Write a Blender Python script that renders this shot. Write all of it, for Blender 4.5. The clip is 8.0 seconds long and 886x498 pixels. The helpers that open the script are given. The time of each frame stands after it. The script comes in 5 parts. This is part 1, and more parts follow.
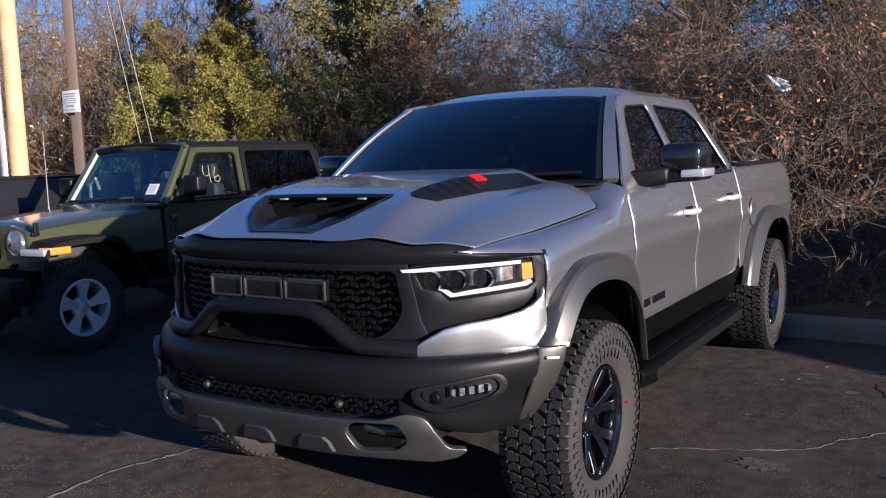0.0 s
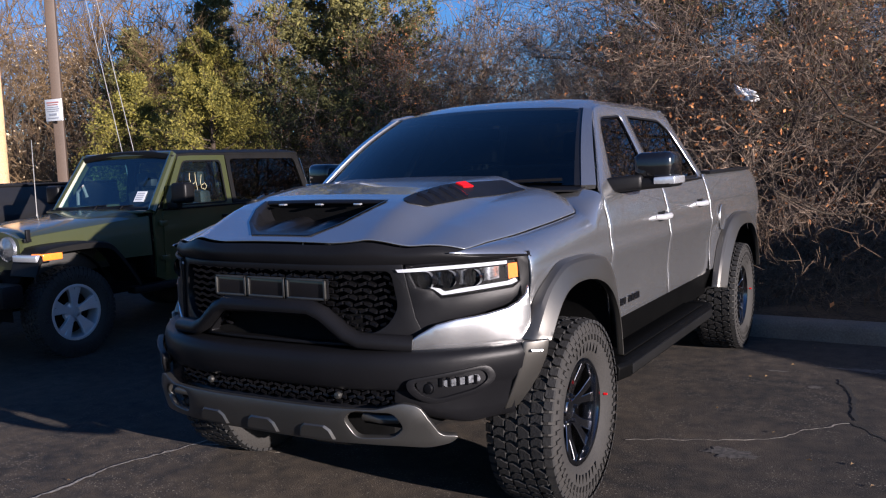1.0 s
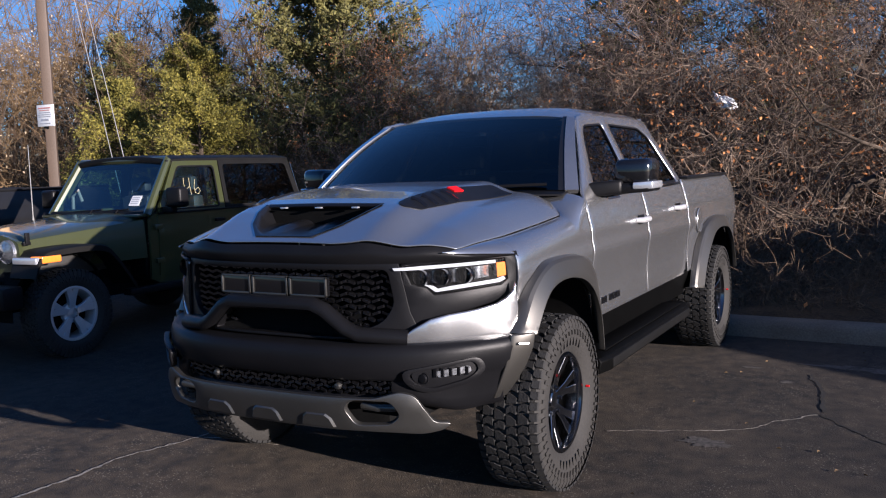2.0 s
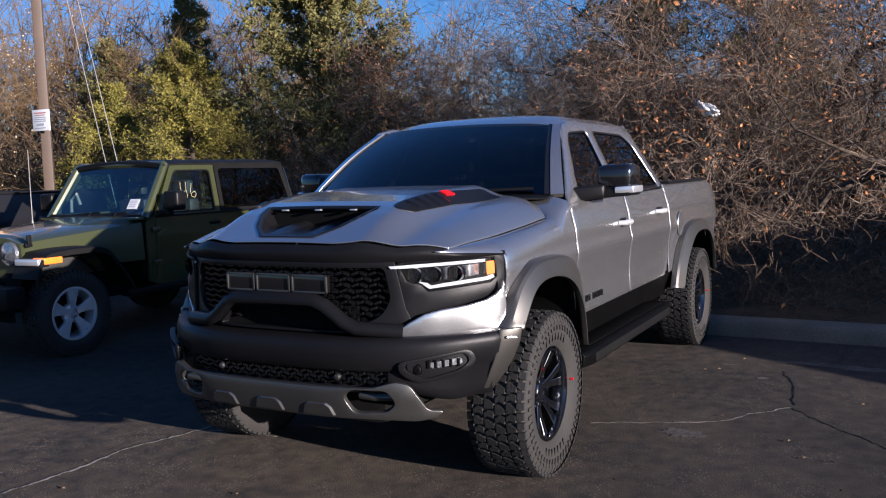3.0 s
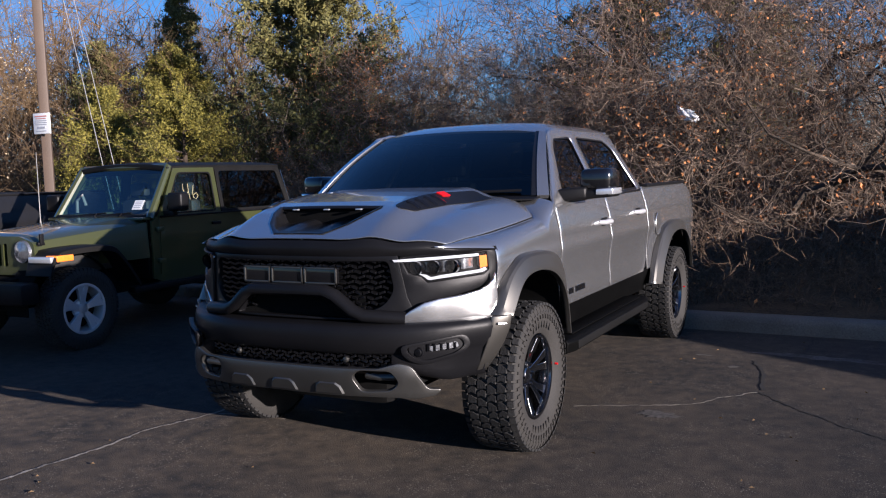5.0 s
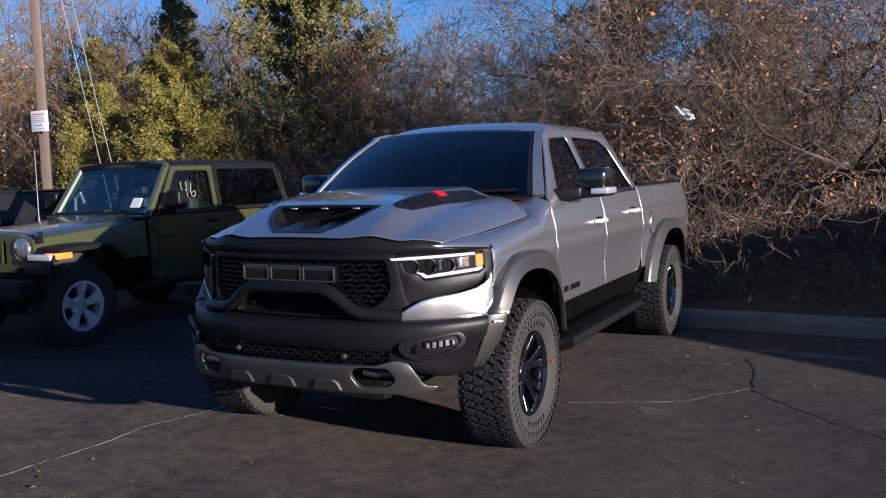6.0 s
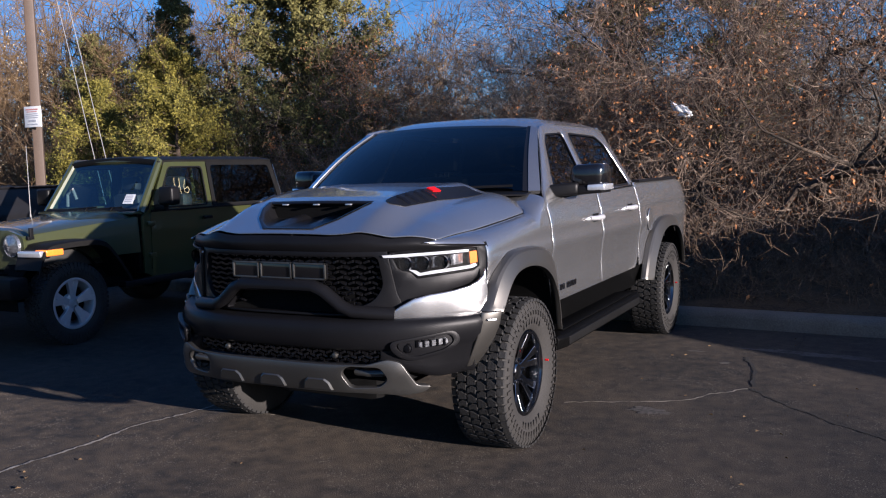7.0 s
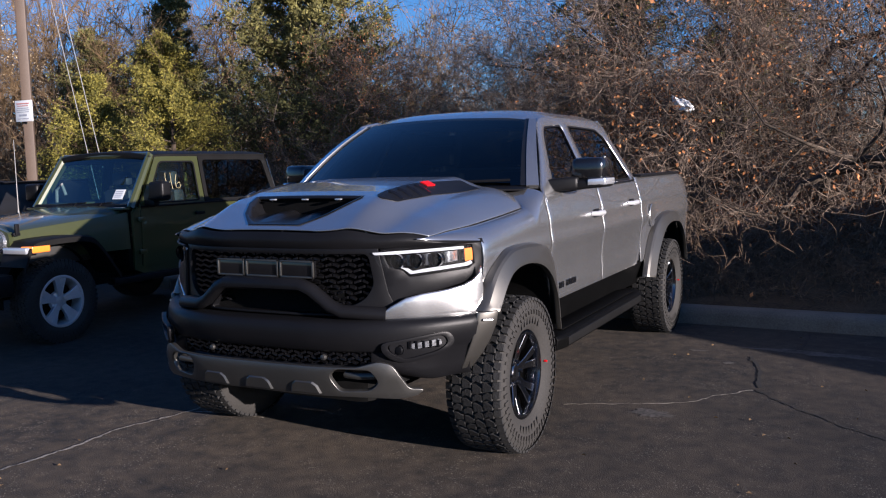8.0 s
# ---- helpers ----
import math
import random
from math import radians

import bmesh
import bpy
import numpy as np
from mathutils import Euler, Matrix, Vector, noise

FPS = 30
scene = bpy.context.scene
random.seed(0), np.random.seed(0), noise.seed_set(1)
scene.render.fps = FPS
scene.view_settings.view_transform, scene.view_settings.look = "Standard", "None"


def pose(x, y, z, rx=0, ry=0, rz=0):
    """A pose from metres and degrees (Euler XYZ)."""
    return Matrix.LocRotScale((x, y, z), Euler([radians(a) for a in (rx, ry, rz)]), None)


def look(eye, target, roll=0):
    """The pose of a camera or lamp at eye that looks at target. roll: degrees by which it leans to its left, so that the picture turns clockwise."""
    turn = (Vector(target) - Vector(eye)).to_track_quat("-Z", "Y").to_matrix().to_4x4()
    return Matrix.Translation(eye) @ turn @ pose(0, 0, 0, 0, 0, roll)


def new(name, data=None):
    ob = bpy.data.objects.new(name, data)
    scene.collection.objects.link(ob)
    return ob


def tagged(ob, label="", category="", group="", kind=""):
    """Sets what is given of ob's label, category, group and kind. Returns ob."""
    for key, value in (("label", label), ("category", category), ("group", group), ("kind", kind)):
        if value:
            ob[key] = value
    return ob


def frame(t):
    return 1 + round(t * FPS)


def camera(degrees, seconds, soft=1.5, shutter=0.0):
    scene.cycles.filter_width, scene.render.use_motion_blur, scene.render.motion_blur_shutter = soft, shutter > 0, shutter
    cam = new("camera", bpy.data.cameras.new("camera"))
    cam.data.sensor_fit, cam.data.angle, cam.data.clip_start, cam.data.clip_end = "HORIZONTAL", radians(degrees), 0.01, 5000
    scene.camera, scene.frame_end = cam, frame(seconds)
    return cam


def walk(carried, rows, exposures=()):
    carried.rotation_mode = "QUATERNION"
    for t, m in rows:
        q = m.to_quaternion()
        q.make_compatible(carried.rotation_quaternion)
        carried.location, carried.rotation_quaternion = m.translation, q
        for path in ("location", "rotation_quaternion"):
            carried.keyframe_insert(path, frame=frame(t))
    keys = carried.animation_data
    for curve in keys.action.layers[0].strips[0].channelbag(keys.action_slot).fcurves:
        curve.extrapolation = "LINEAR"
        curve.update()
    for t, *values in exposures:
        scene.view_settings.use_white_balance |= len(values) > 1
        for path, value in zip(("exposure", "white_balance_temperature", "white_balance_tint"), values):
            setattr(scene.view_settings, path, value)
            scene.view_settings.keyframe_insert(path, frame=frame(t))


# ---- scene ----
cam = camera(54.2, 8.0, soft=1.15)
PATH = [
    (0, (2.469, -3.49, 1.612), (1.419, -1.802, 1.399), -2.0),
    (0.5, (2.505, -3.62, 1.612), (1.482, -1.914, 1.407), -2.0),
    (1, (2.55, -3.751, 1.616), (1.548, -2.032, 1.419), -2.0),
    (1.5, (2.595, -3.874, 1.62), (1.61, -2.145, 1.428), -2.0),
    (3, (2.758, -4.242, 1.623), (1.81, -2.49, 1.446), -1.8),
    (3.5, (2.8, -4.356, 1.624), (1.863, -2.598, 1.45), -1.8),
    (4, (2.85, -4.481, 1.627), (1.92, -2.719, 1.453), -1.7),
    (4.5, (2.893, -4.603, 1.625), (1.969, -2.838, 1.454), -1.7),
    (6, (2.955, -4.741, 1.643), (2.042, -2.97, 1.464), -1.6),
    (6.5, (2.953, -4.71, 1.64), (2.043, -2.938, 1.459), -1.6),
    (7, (2.936, -4.652, 1.632), (2.028, -2.88, 1.447), -1.5),
    (7.5, (2.905, -4.559, 1.625), (1.998, -2.787, 1.435), -1.5),
    (8, (2.869, -4.456, 1.616), (1.962, -2.684, 1.422), -1.5),
]
walk(cam, [(t, look(eye, target, roll)) for t, eye, target, roll in PATH], [(0.0, 1.34, 5400.0, 20.0), (8.0, 1.34, 5400.0, 20.0)])

# ---- world and sun ----
SUN_EL, SUN_AZ = 9.8, 12.5          # degrees: height, and turn from +x towards -y
sun_dir = Vector((math.cos(radians(SUN_EL)) * math.cos(radians(SUN_AZ)), -math.cos(radians(SUN_EL)) * math.sin(radians(SUN_AZ)), math.sin(radians(SUN_EL))))
world = bpy.data.worlds.new("sky")
scene.world = world
world.use_nodes = True
wn = world.node_tree
sky = wn.nodes.new("ShaderNodeTexSky")
sky.sky_type, sky.sun_disc = "NISHITA", False
sky.ozone_density, sky.dust_density = 5.0, 0.3
sky.sun_elevation, sky.sun_rotation = radians(SUN_EL), math.atan2(sun_dir.x, sun_dir.y)
wn.links.new(sky.outputs["Color"], wn.nodes["Background"].inputs["Color"])
wn.nodes["Background"].inputs["Strength"].default_value = 0.060
sun_data = bpy.data.lights.new("sun", "SUN")
sun_data.energy, sun_data.angle, sun_data.color = 5.0, radians(0.5), (1.0, 0.83, 0.62)
sun_ob = new("sun", sun_data)
sun_ob.matrix_world = look((0, 0, 30), Vector((0, 0, 30)) - sun_dir)

# ---- materials ----


def material(name, color, rough=0.5, metal=0.0, vary=0.25, scale=8.0, fine=90.0, bump=0.0, coat=0.0, color2=None, by_object=0.0, by_island=0.0, spec=0.5, diffuse_rough=0.0):
    """A surface with two scales of variation: broad stains and fine grain."""
    m = bpy.data.materials.new(name)
    m.use_nodes = True
    t = m.node_tree
    b = t.nodes["Principled BSDF"]
    b.inputs["Roughness"].default_value, b.inputs["Metallic"].default_value = rough, metal
    b.inputs["Coat Weight"].default_value, b.inputs["Coat Roughness"].default_value = coat, 0.03
    b.inputs["Specular IOR Level"].default_value = spec
    b.inputs["Diffuse Roughness"].default_value = diffuse_rough
    co = t.nodes.new("ShaderNodeTexCoord")
    n1, n2 = t.nodes.new("ShaderNodeTexNoise"), t.nodes.new("ShaderNodeTexNoise")
    for n, s, d in ((n1, scale, 4), (n2, fine, 2)):
        n.inputs["Scale"].default_value, n.inputs["Detail"].default_value = s, d
        t.links.new(co.outputs["Object"], n.inputs["Vector"])
    mix = t.nodes.new("ShaderNodeMath")
    mix.operation = "ADD"
    t.links.new(n1.outputs["Fac"], mix.inputs[0])
    t.links.new(n2.outputs["Fac"], mix.inputs[1])
    ramp = t.nodes.new("ShaderNodeMapRange")
    ramp.inputs["From Min"].default_value, ramp.inputs["From Max"].default_value = 0.7, 1.3
    last = mix.outputs[0]
    for weight, kind, out in ((by_object, "ShaderNodeObjectInfo", "Random"), (by_island, "ShaderNodeNewGeometry", "Random Per Island")):
        if weight:
            info, mad = t.nodes.new(kind), t.nodes.new("ShaderNodeMath")
            mad.operation = "MULTIPLY_ADD"
            t.links.new(info.outputs[out], mad.inputs[0])
            mad.inputs[1].default_value = weight
            t.links.new(last, mad.inputs[2])
            last = mad.outputs[0]
            ramp.inputs["From Max"].default_value += weight * 0.8
    t.links.new(last, ramp.inputs["Value"])
    cm = t.nodes.new("ShaderNodeMix")
    cm.data_type = "RGBA"
    c1 = (*color, 1)
    c2 = (*color2, 1) if color2 else (*[min(1, c * (1 + vary)) for c in color], 1)
    cm.inputs[6].default_value = c1 if color2 else (*[c * (1 - vary) for c in color], 1)
    cm.inputs[7].default_value = c2
    t.links.new(ramp.outputs["Result"], cm.inputs[0])
    t.links.new(cm.outputs[2], b.inputs["Base Color"])
    if bump:
        bp = t.nodes.new("ShaderNodeBump")
        bp.inputs["Strength"].default_value, bp.inputs["Distance"].default_value = bump, 0.01
        t.links.new(n2.outputs["Fac"], bp.inputs["Height"])
        t.links.new(bp.outputs["Normal"], b.inputs["Normal"])
    return m


def glass(name, tint, rough=0.0, ior=1.75):
    """Thin tinted glass: part clear, part mirror."""
    m = bpy.data.materials.new(name)
    m.use_nodes = True
    t = m.node_tree
    t.nodes.remove(t.nodes["Principled BSDF"])
    tr, gl, fr, mx = (t.nodes.new(k) for k in ("ShaderNodeBsdfTransparent", "ShaderNodeBsdfGlossy", "ShaderNodeFresnel", "ShaderNodeMixShader"))
    tr.inputs["Color"].default_value = (*tint, 1)
    gl.inputs["Roughness"].default_value = rough
    fr.inputs["IOR"].default_value = ior
    t.links.new(fr.outputs[0], mx.inputs[0])
    t.links.new(tr.outputs[0], mx.inputs[1])
    t.links.new(gl.outputs[0], mx.inputs[2])
    t.links.new(mx.outputs[0], t.nodes["Material Output"].inputs["Surface"])
    return m


def asphalt():
    """Worn asphalt: broad stains, hand-sized blotches, pale grit and a fine grain."""
    m = material("asphalt", (0.012, 0.0115, 0.011), 0.85, vary=0.0, scale=0.7, fine=9.0, color2=(0.049, 0.039, 0.029), spec=0.30, diffuse_rough=1.0)
    t = m.node_tree
    b = t.nodes["Principled BSDF"]
    base = b.inputs["Base Color"].links[0].from_socket
    co = t.nodes.new("ShaderNodeTexCoord")
    vo, gr = t.nodes.new("ShaderNodeTexVoronoi"), t.nodes.new("ShaderNodeTexNoise")
    vo.inputs["Scale"].default_value, gr.inputs["Scale"].default_value = 55.0, 120.0
    gr.inputs["Detail"].default_value = 3
    for n in (vo, gr):
        t.links.new(co.outputs["Object"], n.inputs["Vector"])
    grit = t.nodes.new("ShaderNodeMapRange")
    grit.inputs["From Min"].default_value, grit.inputs["From Max"].default_value = 0.12, 0.28
    grit.inputs["To Min"].default_value, grit.inputs["To Max"].default_value = 0.85, 0.0
    t.links.new(vo.outputs["Distance"], grit.inputs["Value"])
    patch = t.nodes.new("ShaderNodeTexNoise")
    patch.inputs["Scale"].default_value, patch.inputs["Detail"].default_value = 3.0, 5
    t.links.new(co.outputs["Object"], patch.inputs["Vector"])
    only = t.nodes.new("ShaderNodeMapRange")
    only.inputs["From Min"].default_value, only.inputs["From Max"].default_value = 0.40, 0.62
    t.links.new(patch.outputs["Fac"], only.inputs["Value"])
    mul = t.nodes.new("ShaderNodeMath")
    mul.operation = "MULTIPLY"
    t.links.new(grit.outputs["Result"], mul.inputs[0])
    t.links.new(only.outputs["Result"], mul.inputs[1])
    mix = t.nodes.new("ShaderNodeMix")
    mix.data_type = "RGBA"
    mix.inputs[7].default_value = (0.17, 0.15, 0.125, 1)
    t.links.new(mul.outputs[0], mix.inputs[0])
    t.links.new(base, mix.inputs[6])
    t.links.new(mix.outputs[2], b.inputs["Base Color"])
    bp = t.nodes.new("ShaderNodeBump")
    bp.inputs["Strength"].default_value, bp.inputs["Distance"].default_value = 0.6, 0.006
    t.links.new(gr.outputs["Fac"], bp.inputs["Height"])
    t.links.new(bp.outputs["Normal"], b.inputs["Normal"])
    return m


M = {
    "asphalt": asphalt(),
    "crack": material("crack_dust", (0.27, 0.24, 0.195), 0.95, vary=0.5, scale=6, fine=60, bump=0.5),
    "crack_dark": material("crack_gap", (0.012, 0.012, 0.012), 0.95, vary=0.4),
    "kerb": material("kerb_concrete", (0.115, 0.102, 0.084), 0.9, vary=0.3, scale=3, fine=70, bump=0.5),
    "dust": material("asphalt_dust", (0.05, 0.046, 0.042), 0.95, vary=0.0, scale=4, fine=40, bump=0.3, color2=(0.13, 0.118, 0.105), spec=0.2),
    "soil": material("leaf_litter", (0.028, 0.020, 0.012), 0.95, vary=0.0, scale=2.5, fine=35, bump=1.0, color2=(0.11, 0.072, 0.038), spec=0.2),
    "silver": material("silver_paint", (0.50, 0.50, 0.503), 0.27, 0.90, vary=0.03, scale=2, fine=900, coat=0.8),
    "black": material("satin_black_plastic", (0.007, 0.007, 0.008), 0.38, vary=0.15, scale=5, fine=400, bump=0.08, spec=0.14),
    "gloss": material("gloss_black", (0.006, 0.006, 0.007), 0.08, vary=0.1, coat=0.6),
    "rim_black": material("gloss_black_alloy", (0.15, 0.15, 0.16), 0.20, 1.0, vary=0.1, coat=1.0),
    "faded": material("faded_black_plastic", (0.0055, 0.0053, 0.0052), 0.55, vary=0.25, scale=5, fine=120, bump=0.15, spec=0.18),
    "black_paint": material("black_car_paint", (0.006, 0.006, 0.007), 0.35, vary=0.15, coat=0.2),
    "skid": material("satin_grey_plate", (0.12, 0.117, 0.11), 0.38, 0.85, vary=0.08, scale=4, fine=300),
    "flare": material("grey_flare_paint", (0.125, 0.119, 0.108), 0.40, 0.85, vary=0.05, scale=3, fine=700, coat=0.1),
    "board": material("black_step_plastic", (0.002, 0.002, 0.002), 0.5, vary=0.3, scale=6, fine=200, bump=0.1, spec=0.06),
    "rubber": material("tyre_rubber", (0.012, 0.0115, 0.011), 0.7, vary=0.25, scale=7, fine=120, bump=0.3),
    "wall_rubber": material("dusty_tyre_sidewall", (0.017, 0.0155, 0.0135), 0.78, vary=0.25, scale=6, fine=90, bump=0.3),
    # near black: dark parts, and recesses whose shade is put into the colour
    "dark": material("dark_parts_and_shade", (0.005, 0.005, 0.005), 0.9, vary=0.3, spec=0.08),
    "bright": material("bright_handle", (0.52, 0.52, 0.53), 0.30, 0.4, vary=0.03),
    "lamp": material("grey_reflector", (0.30, 0.31, 0.33), 0.22, 0.8, vary=0.6, scale=60),
    "chrome": material("chrome", (0.75, 0.75, 0.76), 0.12, 1.0, vary=0.03),
    "rim_silver": material("silver_alloy", (0.66, 0.67, 0.69), 0.35, 0.6, vary=0.05),
    "green": material("dark_green_paint", (0.042, 0.048, 0.017), 0.3, 0.15, vary=0.06, scale=2, fine=700, coat=0.9),
    "seat": material("black_leather", (0.02, 0.02, 0.021), 0.55, vary=0.2),
    "seat_grey": material("grey_trim", (0.16, 0.16, 0.16), 0.6, vary=0.2),
    "red": material("red_badge", (0.50, 0.006, 0.008), 0.55, vary=0.05, spec=0.15),
    "amber": material("amber_lens", (0.85, 0.22, 0.02), 0.15, vary=0.1, coat=0.8),
    "lens": material("white_reflector", (0.62, 0.64, 0.68), 0.18, 0.7, vary=0.1),
    "strip": material("white_light_guide", (0.48, 0.50, 0.53), 0.22, vary=0.03, coat=0.6),
    "white": material("white_card", (0.68, 0.70, 0.71), 0.7, vary=0.05),
    "ink": material("grey_ink", (0.33, 0.35, 0.40), 0.7, vary=0.1),
    "ink_red": material("red_ink", (0.52, 0.22, 0.20), 0.7, vary=0.1),
    "yellow": material("yellow_marker", (0.50, 0.45, 0.24), 0.7, vary=0.1),
    "pole_brown": material("brown_painted_steel", (0.080, 0.055, 0.038), 0.6, vary=0.15, scale=3, fine=60),
    "pole_wood": material("bare_pine", (0.50, 0.33, 0.17), 0.8, vary=0.3, scale=3, fine=40, bump=0.4),
    "cable": material("steel_cable", (0.35, 0.34, 0.32), 0.5, 0.5, vary=0.2),
    "bag": material("white_plastic_bag", (0.8, 0.8, 0.8), 0.4, vary=0.1, bump=0.4),
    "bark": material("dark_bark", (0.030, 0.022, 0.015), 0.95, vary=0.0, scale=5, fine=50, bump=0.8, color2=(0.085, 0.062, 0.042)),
    "twig": material("grey_brown_twigs", (0.012, 0.008, 0.006), 0.9, vary=0.0, scale=1.2, fine=9, color2=(0.31, 0.228, 0.162), by_island=0.6),
    "dead_brush": material("dead_brown_stems", (0.03, 0.020, 0.013), 0.9, vary=0.0, scale=1.2, fine=9, color2=(0.17, 0.11, 0.062), by_island=0.6),
    "straw": material("tan_brush", (0.06, 0.038, 0.018), 0.9, vary=0.0, scale=1.0, fine=8, color2=(0.27, 0.175, 0.082), by_island=0.5),
    "leaf_orange": material("dead_orange_leaves", (0.18, 0.06, 0.015), 0.8, vary=0.0, scale=3, fine=20, color2=(0.58, 0.25, 0.085), by_island=0.5),
    "leaf_pale": material("pale_seed_tufts", (0.26, 0.19, 0.10), 0.8, vary=0.0, scale=3, fine=20, color2=(0.60, 0.48, 0.30), by_island=0.5),
    "cedar": material("cedar_foliage", (0.026, 0.032, 0.010), 0.8, vary=0.0, scale=1.2, fine=12, color2=(0.22, 0.195, 0.05), by_island=0.5),
    "cedar_light": material("yellow_green_cedar", (0.025, 0.034, 0.005), 0.8, vary=0.0, scale=1.2, fine=12, color2=(0.29, 0.245, 0.034), by_island=0.5),
    "wall": material("shade_wall_render", (0.30, 0.28, 0.25), 0.9, vary=0.15, scale=2, fine=50, bump=0.3),
    "glass_dark": glass("tinted_glass", (0.10, 0.12, 0.13)),
    "glass_ws": glass("windscreen_glass", (0.24, 0.31, 0.34), ior=1.8),
    "glass_tint": glass("blue_green_glass", (0.36, 0.60, 0.64), ior=2.3),
    "glass_lens": glass("clear_lens", (0.85, 0.87, 0.9)),
}

# ---- mesh helpers ----


def finish(me, angle=35):
    for p in me.polygons:
        p.use_smooth = True
    me.set_sharp_from_angle(angle=radians(angle))


def part(name, bm, mat, parent=None, label="", angle=35, solid=0.0, bevel=0.0):
    """Links a bmesh as one mesh object, under a thing or a part if given."""
    me = bpy.data.meshes.new(name)
    bm.to_mesh(me)
    bm.free()
    finish(me, angle)
    me.materials.append(M[mat])
    ob = new(name, me)
    if solid:
        s = ob.modifiers.new("thickness", "SOLIDIFY")
        s.thickness, s.offset = solid, -1
        if not bevel:
            s = ob.modifiers.new("creases", "EDGE_SPLIT")
            s.split_angle = radians(angle)
    if bevel:
        s = ob.modifiers.new("edges", "BEVEL")
        s.width, s.segments, s.limit_method, s.angle_limit = bevel, 2, "ANGLE", radians(40)
    if parent:
        ob.parent = parent
    if label:
        ob["label"] = label
    return ob


def thing(name, label, category, group="", m=None):
    ob = tagged(new(name), label, category, group)
    if m is not None:
        ob.matrix_world = m
    return ob


def raw(verts, faces):
    bm = bmesh.new()
    vs = [bm.verts.new(v) for v in verts]
    for f in faces:
        try:
            bm.faces.new([vs[i] for i in f])
        except ValueError:
            pass
    return bm


def sheet(fn, us, vs, keep=None):
    """A grid of points fn(u, v); keep(u, v) at a cell's middle says whether the cell stands."""
    verts = [fn(u, v) for u in us for v in vs]
    n = len(vs)
    faces = []
    for i in range(len(us) - 1):
        for j in range(n - 1):
            if keep is None or keep((us[i] + us[i + 1]) / 2, (vs[j] + vs[j + 1]) / 2):
                faces.append((i * n + j, (i + 1) * n + j, (i + 1) * n + j + 1, i * n + j + 1))
    bm = raw(verts, faces)
    bmesh.ops.delete(bm, geom=[v for v in bm.verts if not v.link_faces], context="VERTS")
    return bm


def span(a, b, n):
    return [a + (b - a) * i / n for i in range(n + 1)]


def box(x0, x1, y0, y1, z0, z1, bevel=0.0, bm=None, m=None):
    own = bmesh.new()
    bmesh.ops.create_cube(own, size=1)
    bmesh.ops.transform(own, matrix=Matrix.Translation(((x0 + x1) / 2, (y0 + y1) / 2, (z0 + z1) / 2)) @ Matrix.Diagonal((x1 - x0, y1 - y0, z1 - z0, 1)), verts=own.verts)
    if bevel:
        bmesh.ops.bevel(own, geom=own.edges[:], offset=bevel, segments=2, affect="EDGES", profile=0.6)
    if m is not None:
        bmesh.ops.transform(own, matrix=m, verts=own.verts)
    return own if bm is None else join(bm, own)


def join(bm, other):
    me = bpy.data.meshes.new("tmp")
    other.to_mesh(me)
    other.free()
    bm.from_mesh(me)
    bpy.data.meshes.remove(me)
    return bm


def tube(points, radii, sides=8, flat=1.0):
    """A closed tube through points."""
    pts = [Vector(p) for p in points]
    if not isinstance(radii, (list, tuple)):
        radii = [radii] * len(pts)
    verts, faces = [], []
    side = None
    for i, p in enumerate(pts):
        d = (pts[min(i + 1, len(pts) - 1)] - pts[max(i - 1, 0)]).normalized()
        if side is None:
            side = d.orthogonal().normalized()
        side = (side - d * side.dot(d)).normalized()
        up = d.cross(side)
        for k in range(sides):
            a = 2 * math.pi * k / sides
            verts.append(p + (side * math.cos(a) + up * math.sin(a) * flat) * radii[i])
    for i in range(len(pts) - 1):
        for k in range(sides):
            faces.append((i * sides + k, i * sides + (k + 1) % sides, (i + 1) * sides + (k + 1) % sides, (i + 1) * sides + k))
    faces += [tuple(range(sides))[::-1], tuple((len(pts) - 1) * sides + k for k in range(sides))]
    return raw(verts, faces)


def lathe(profile, sides=48, axis="x"):
    """A closed ring from (radius, along) pairs, about the x axis."""
    n = len(profile)
    verts, faces = [], []
    for k in range(sides):
        a = 2 * math.pi * k / sides
        for r, h in profile:
            verts.append((h, r * math.cos(a), r * math.sin(a)) if axis == "x" else (r * math.cos(a), r * math.sin(a), h))
    for k in range(sides):
        for i in range(n - 1):
            a, b = k * n + i, ((k + 1) % sides) * n + i
            faces.append((a, b, b + 1, a + 1))
    return raw(verts, faces)


def plate(outer, holes, fn, cut=0.06):
    """A flat outline with holes, cut fine and laid into space by fn(u, v)."""
    bm = bmesh.new()
    edges = []
    for loop in (outer, *holes):
        pts = []
        for i, p in enumerate(loop):
            q = loop[(i + 1) % len(loop)]
            n = max(1, int(math.hypot(q[0] - p[0], q[1] - p[1]) / cut))
            pts += [(p[0] + (q[0] - p[0]) * k / n, p[1] + (q[1] - p[1]) * k / n) for k in range(n)]
        vs = [bm.verts.new((u, v, 0)) for u, v in pts]
        edges += [bm.edges.new((vs[i], vs[(i + 1) % len(vs)])) for i in range(len(vs))]
    bmesh.ops.triangle_fill(bm, use_beauty=True, edges=edges)
    for _ in range(6):
        long = [e for e in bm.edges if e.calc_length() > cut * 1.7]
        if not long:
            break
        bmesh.ops.subdivide_edges(bm, edges=long, cuts=1)
        bmesh.ops.triangulate(bm, faces=[f for f in bm.faces if len(f.verts) > 3])
        bmesh.ops.beautify_fill(bm, faces=bm.faces, edges=[e for e in bm.edges if len(e.link_faces) == 2])
    for v in bm.verts:
        v.co = fn(v.co.x, v.co.y)
    bmesh.ops.recalc_face_normals(bm, faces=bm.faces)
    return bm


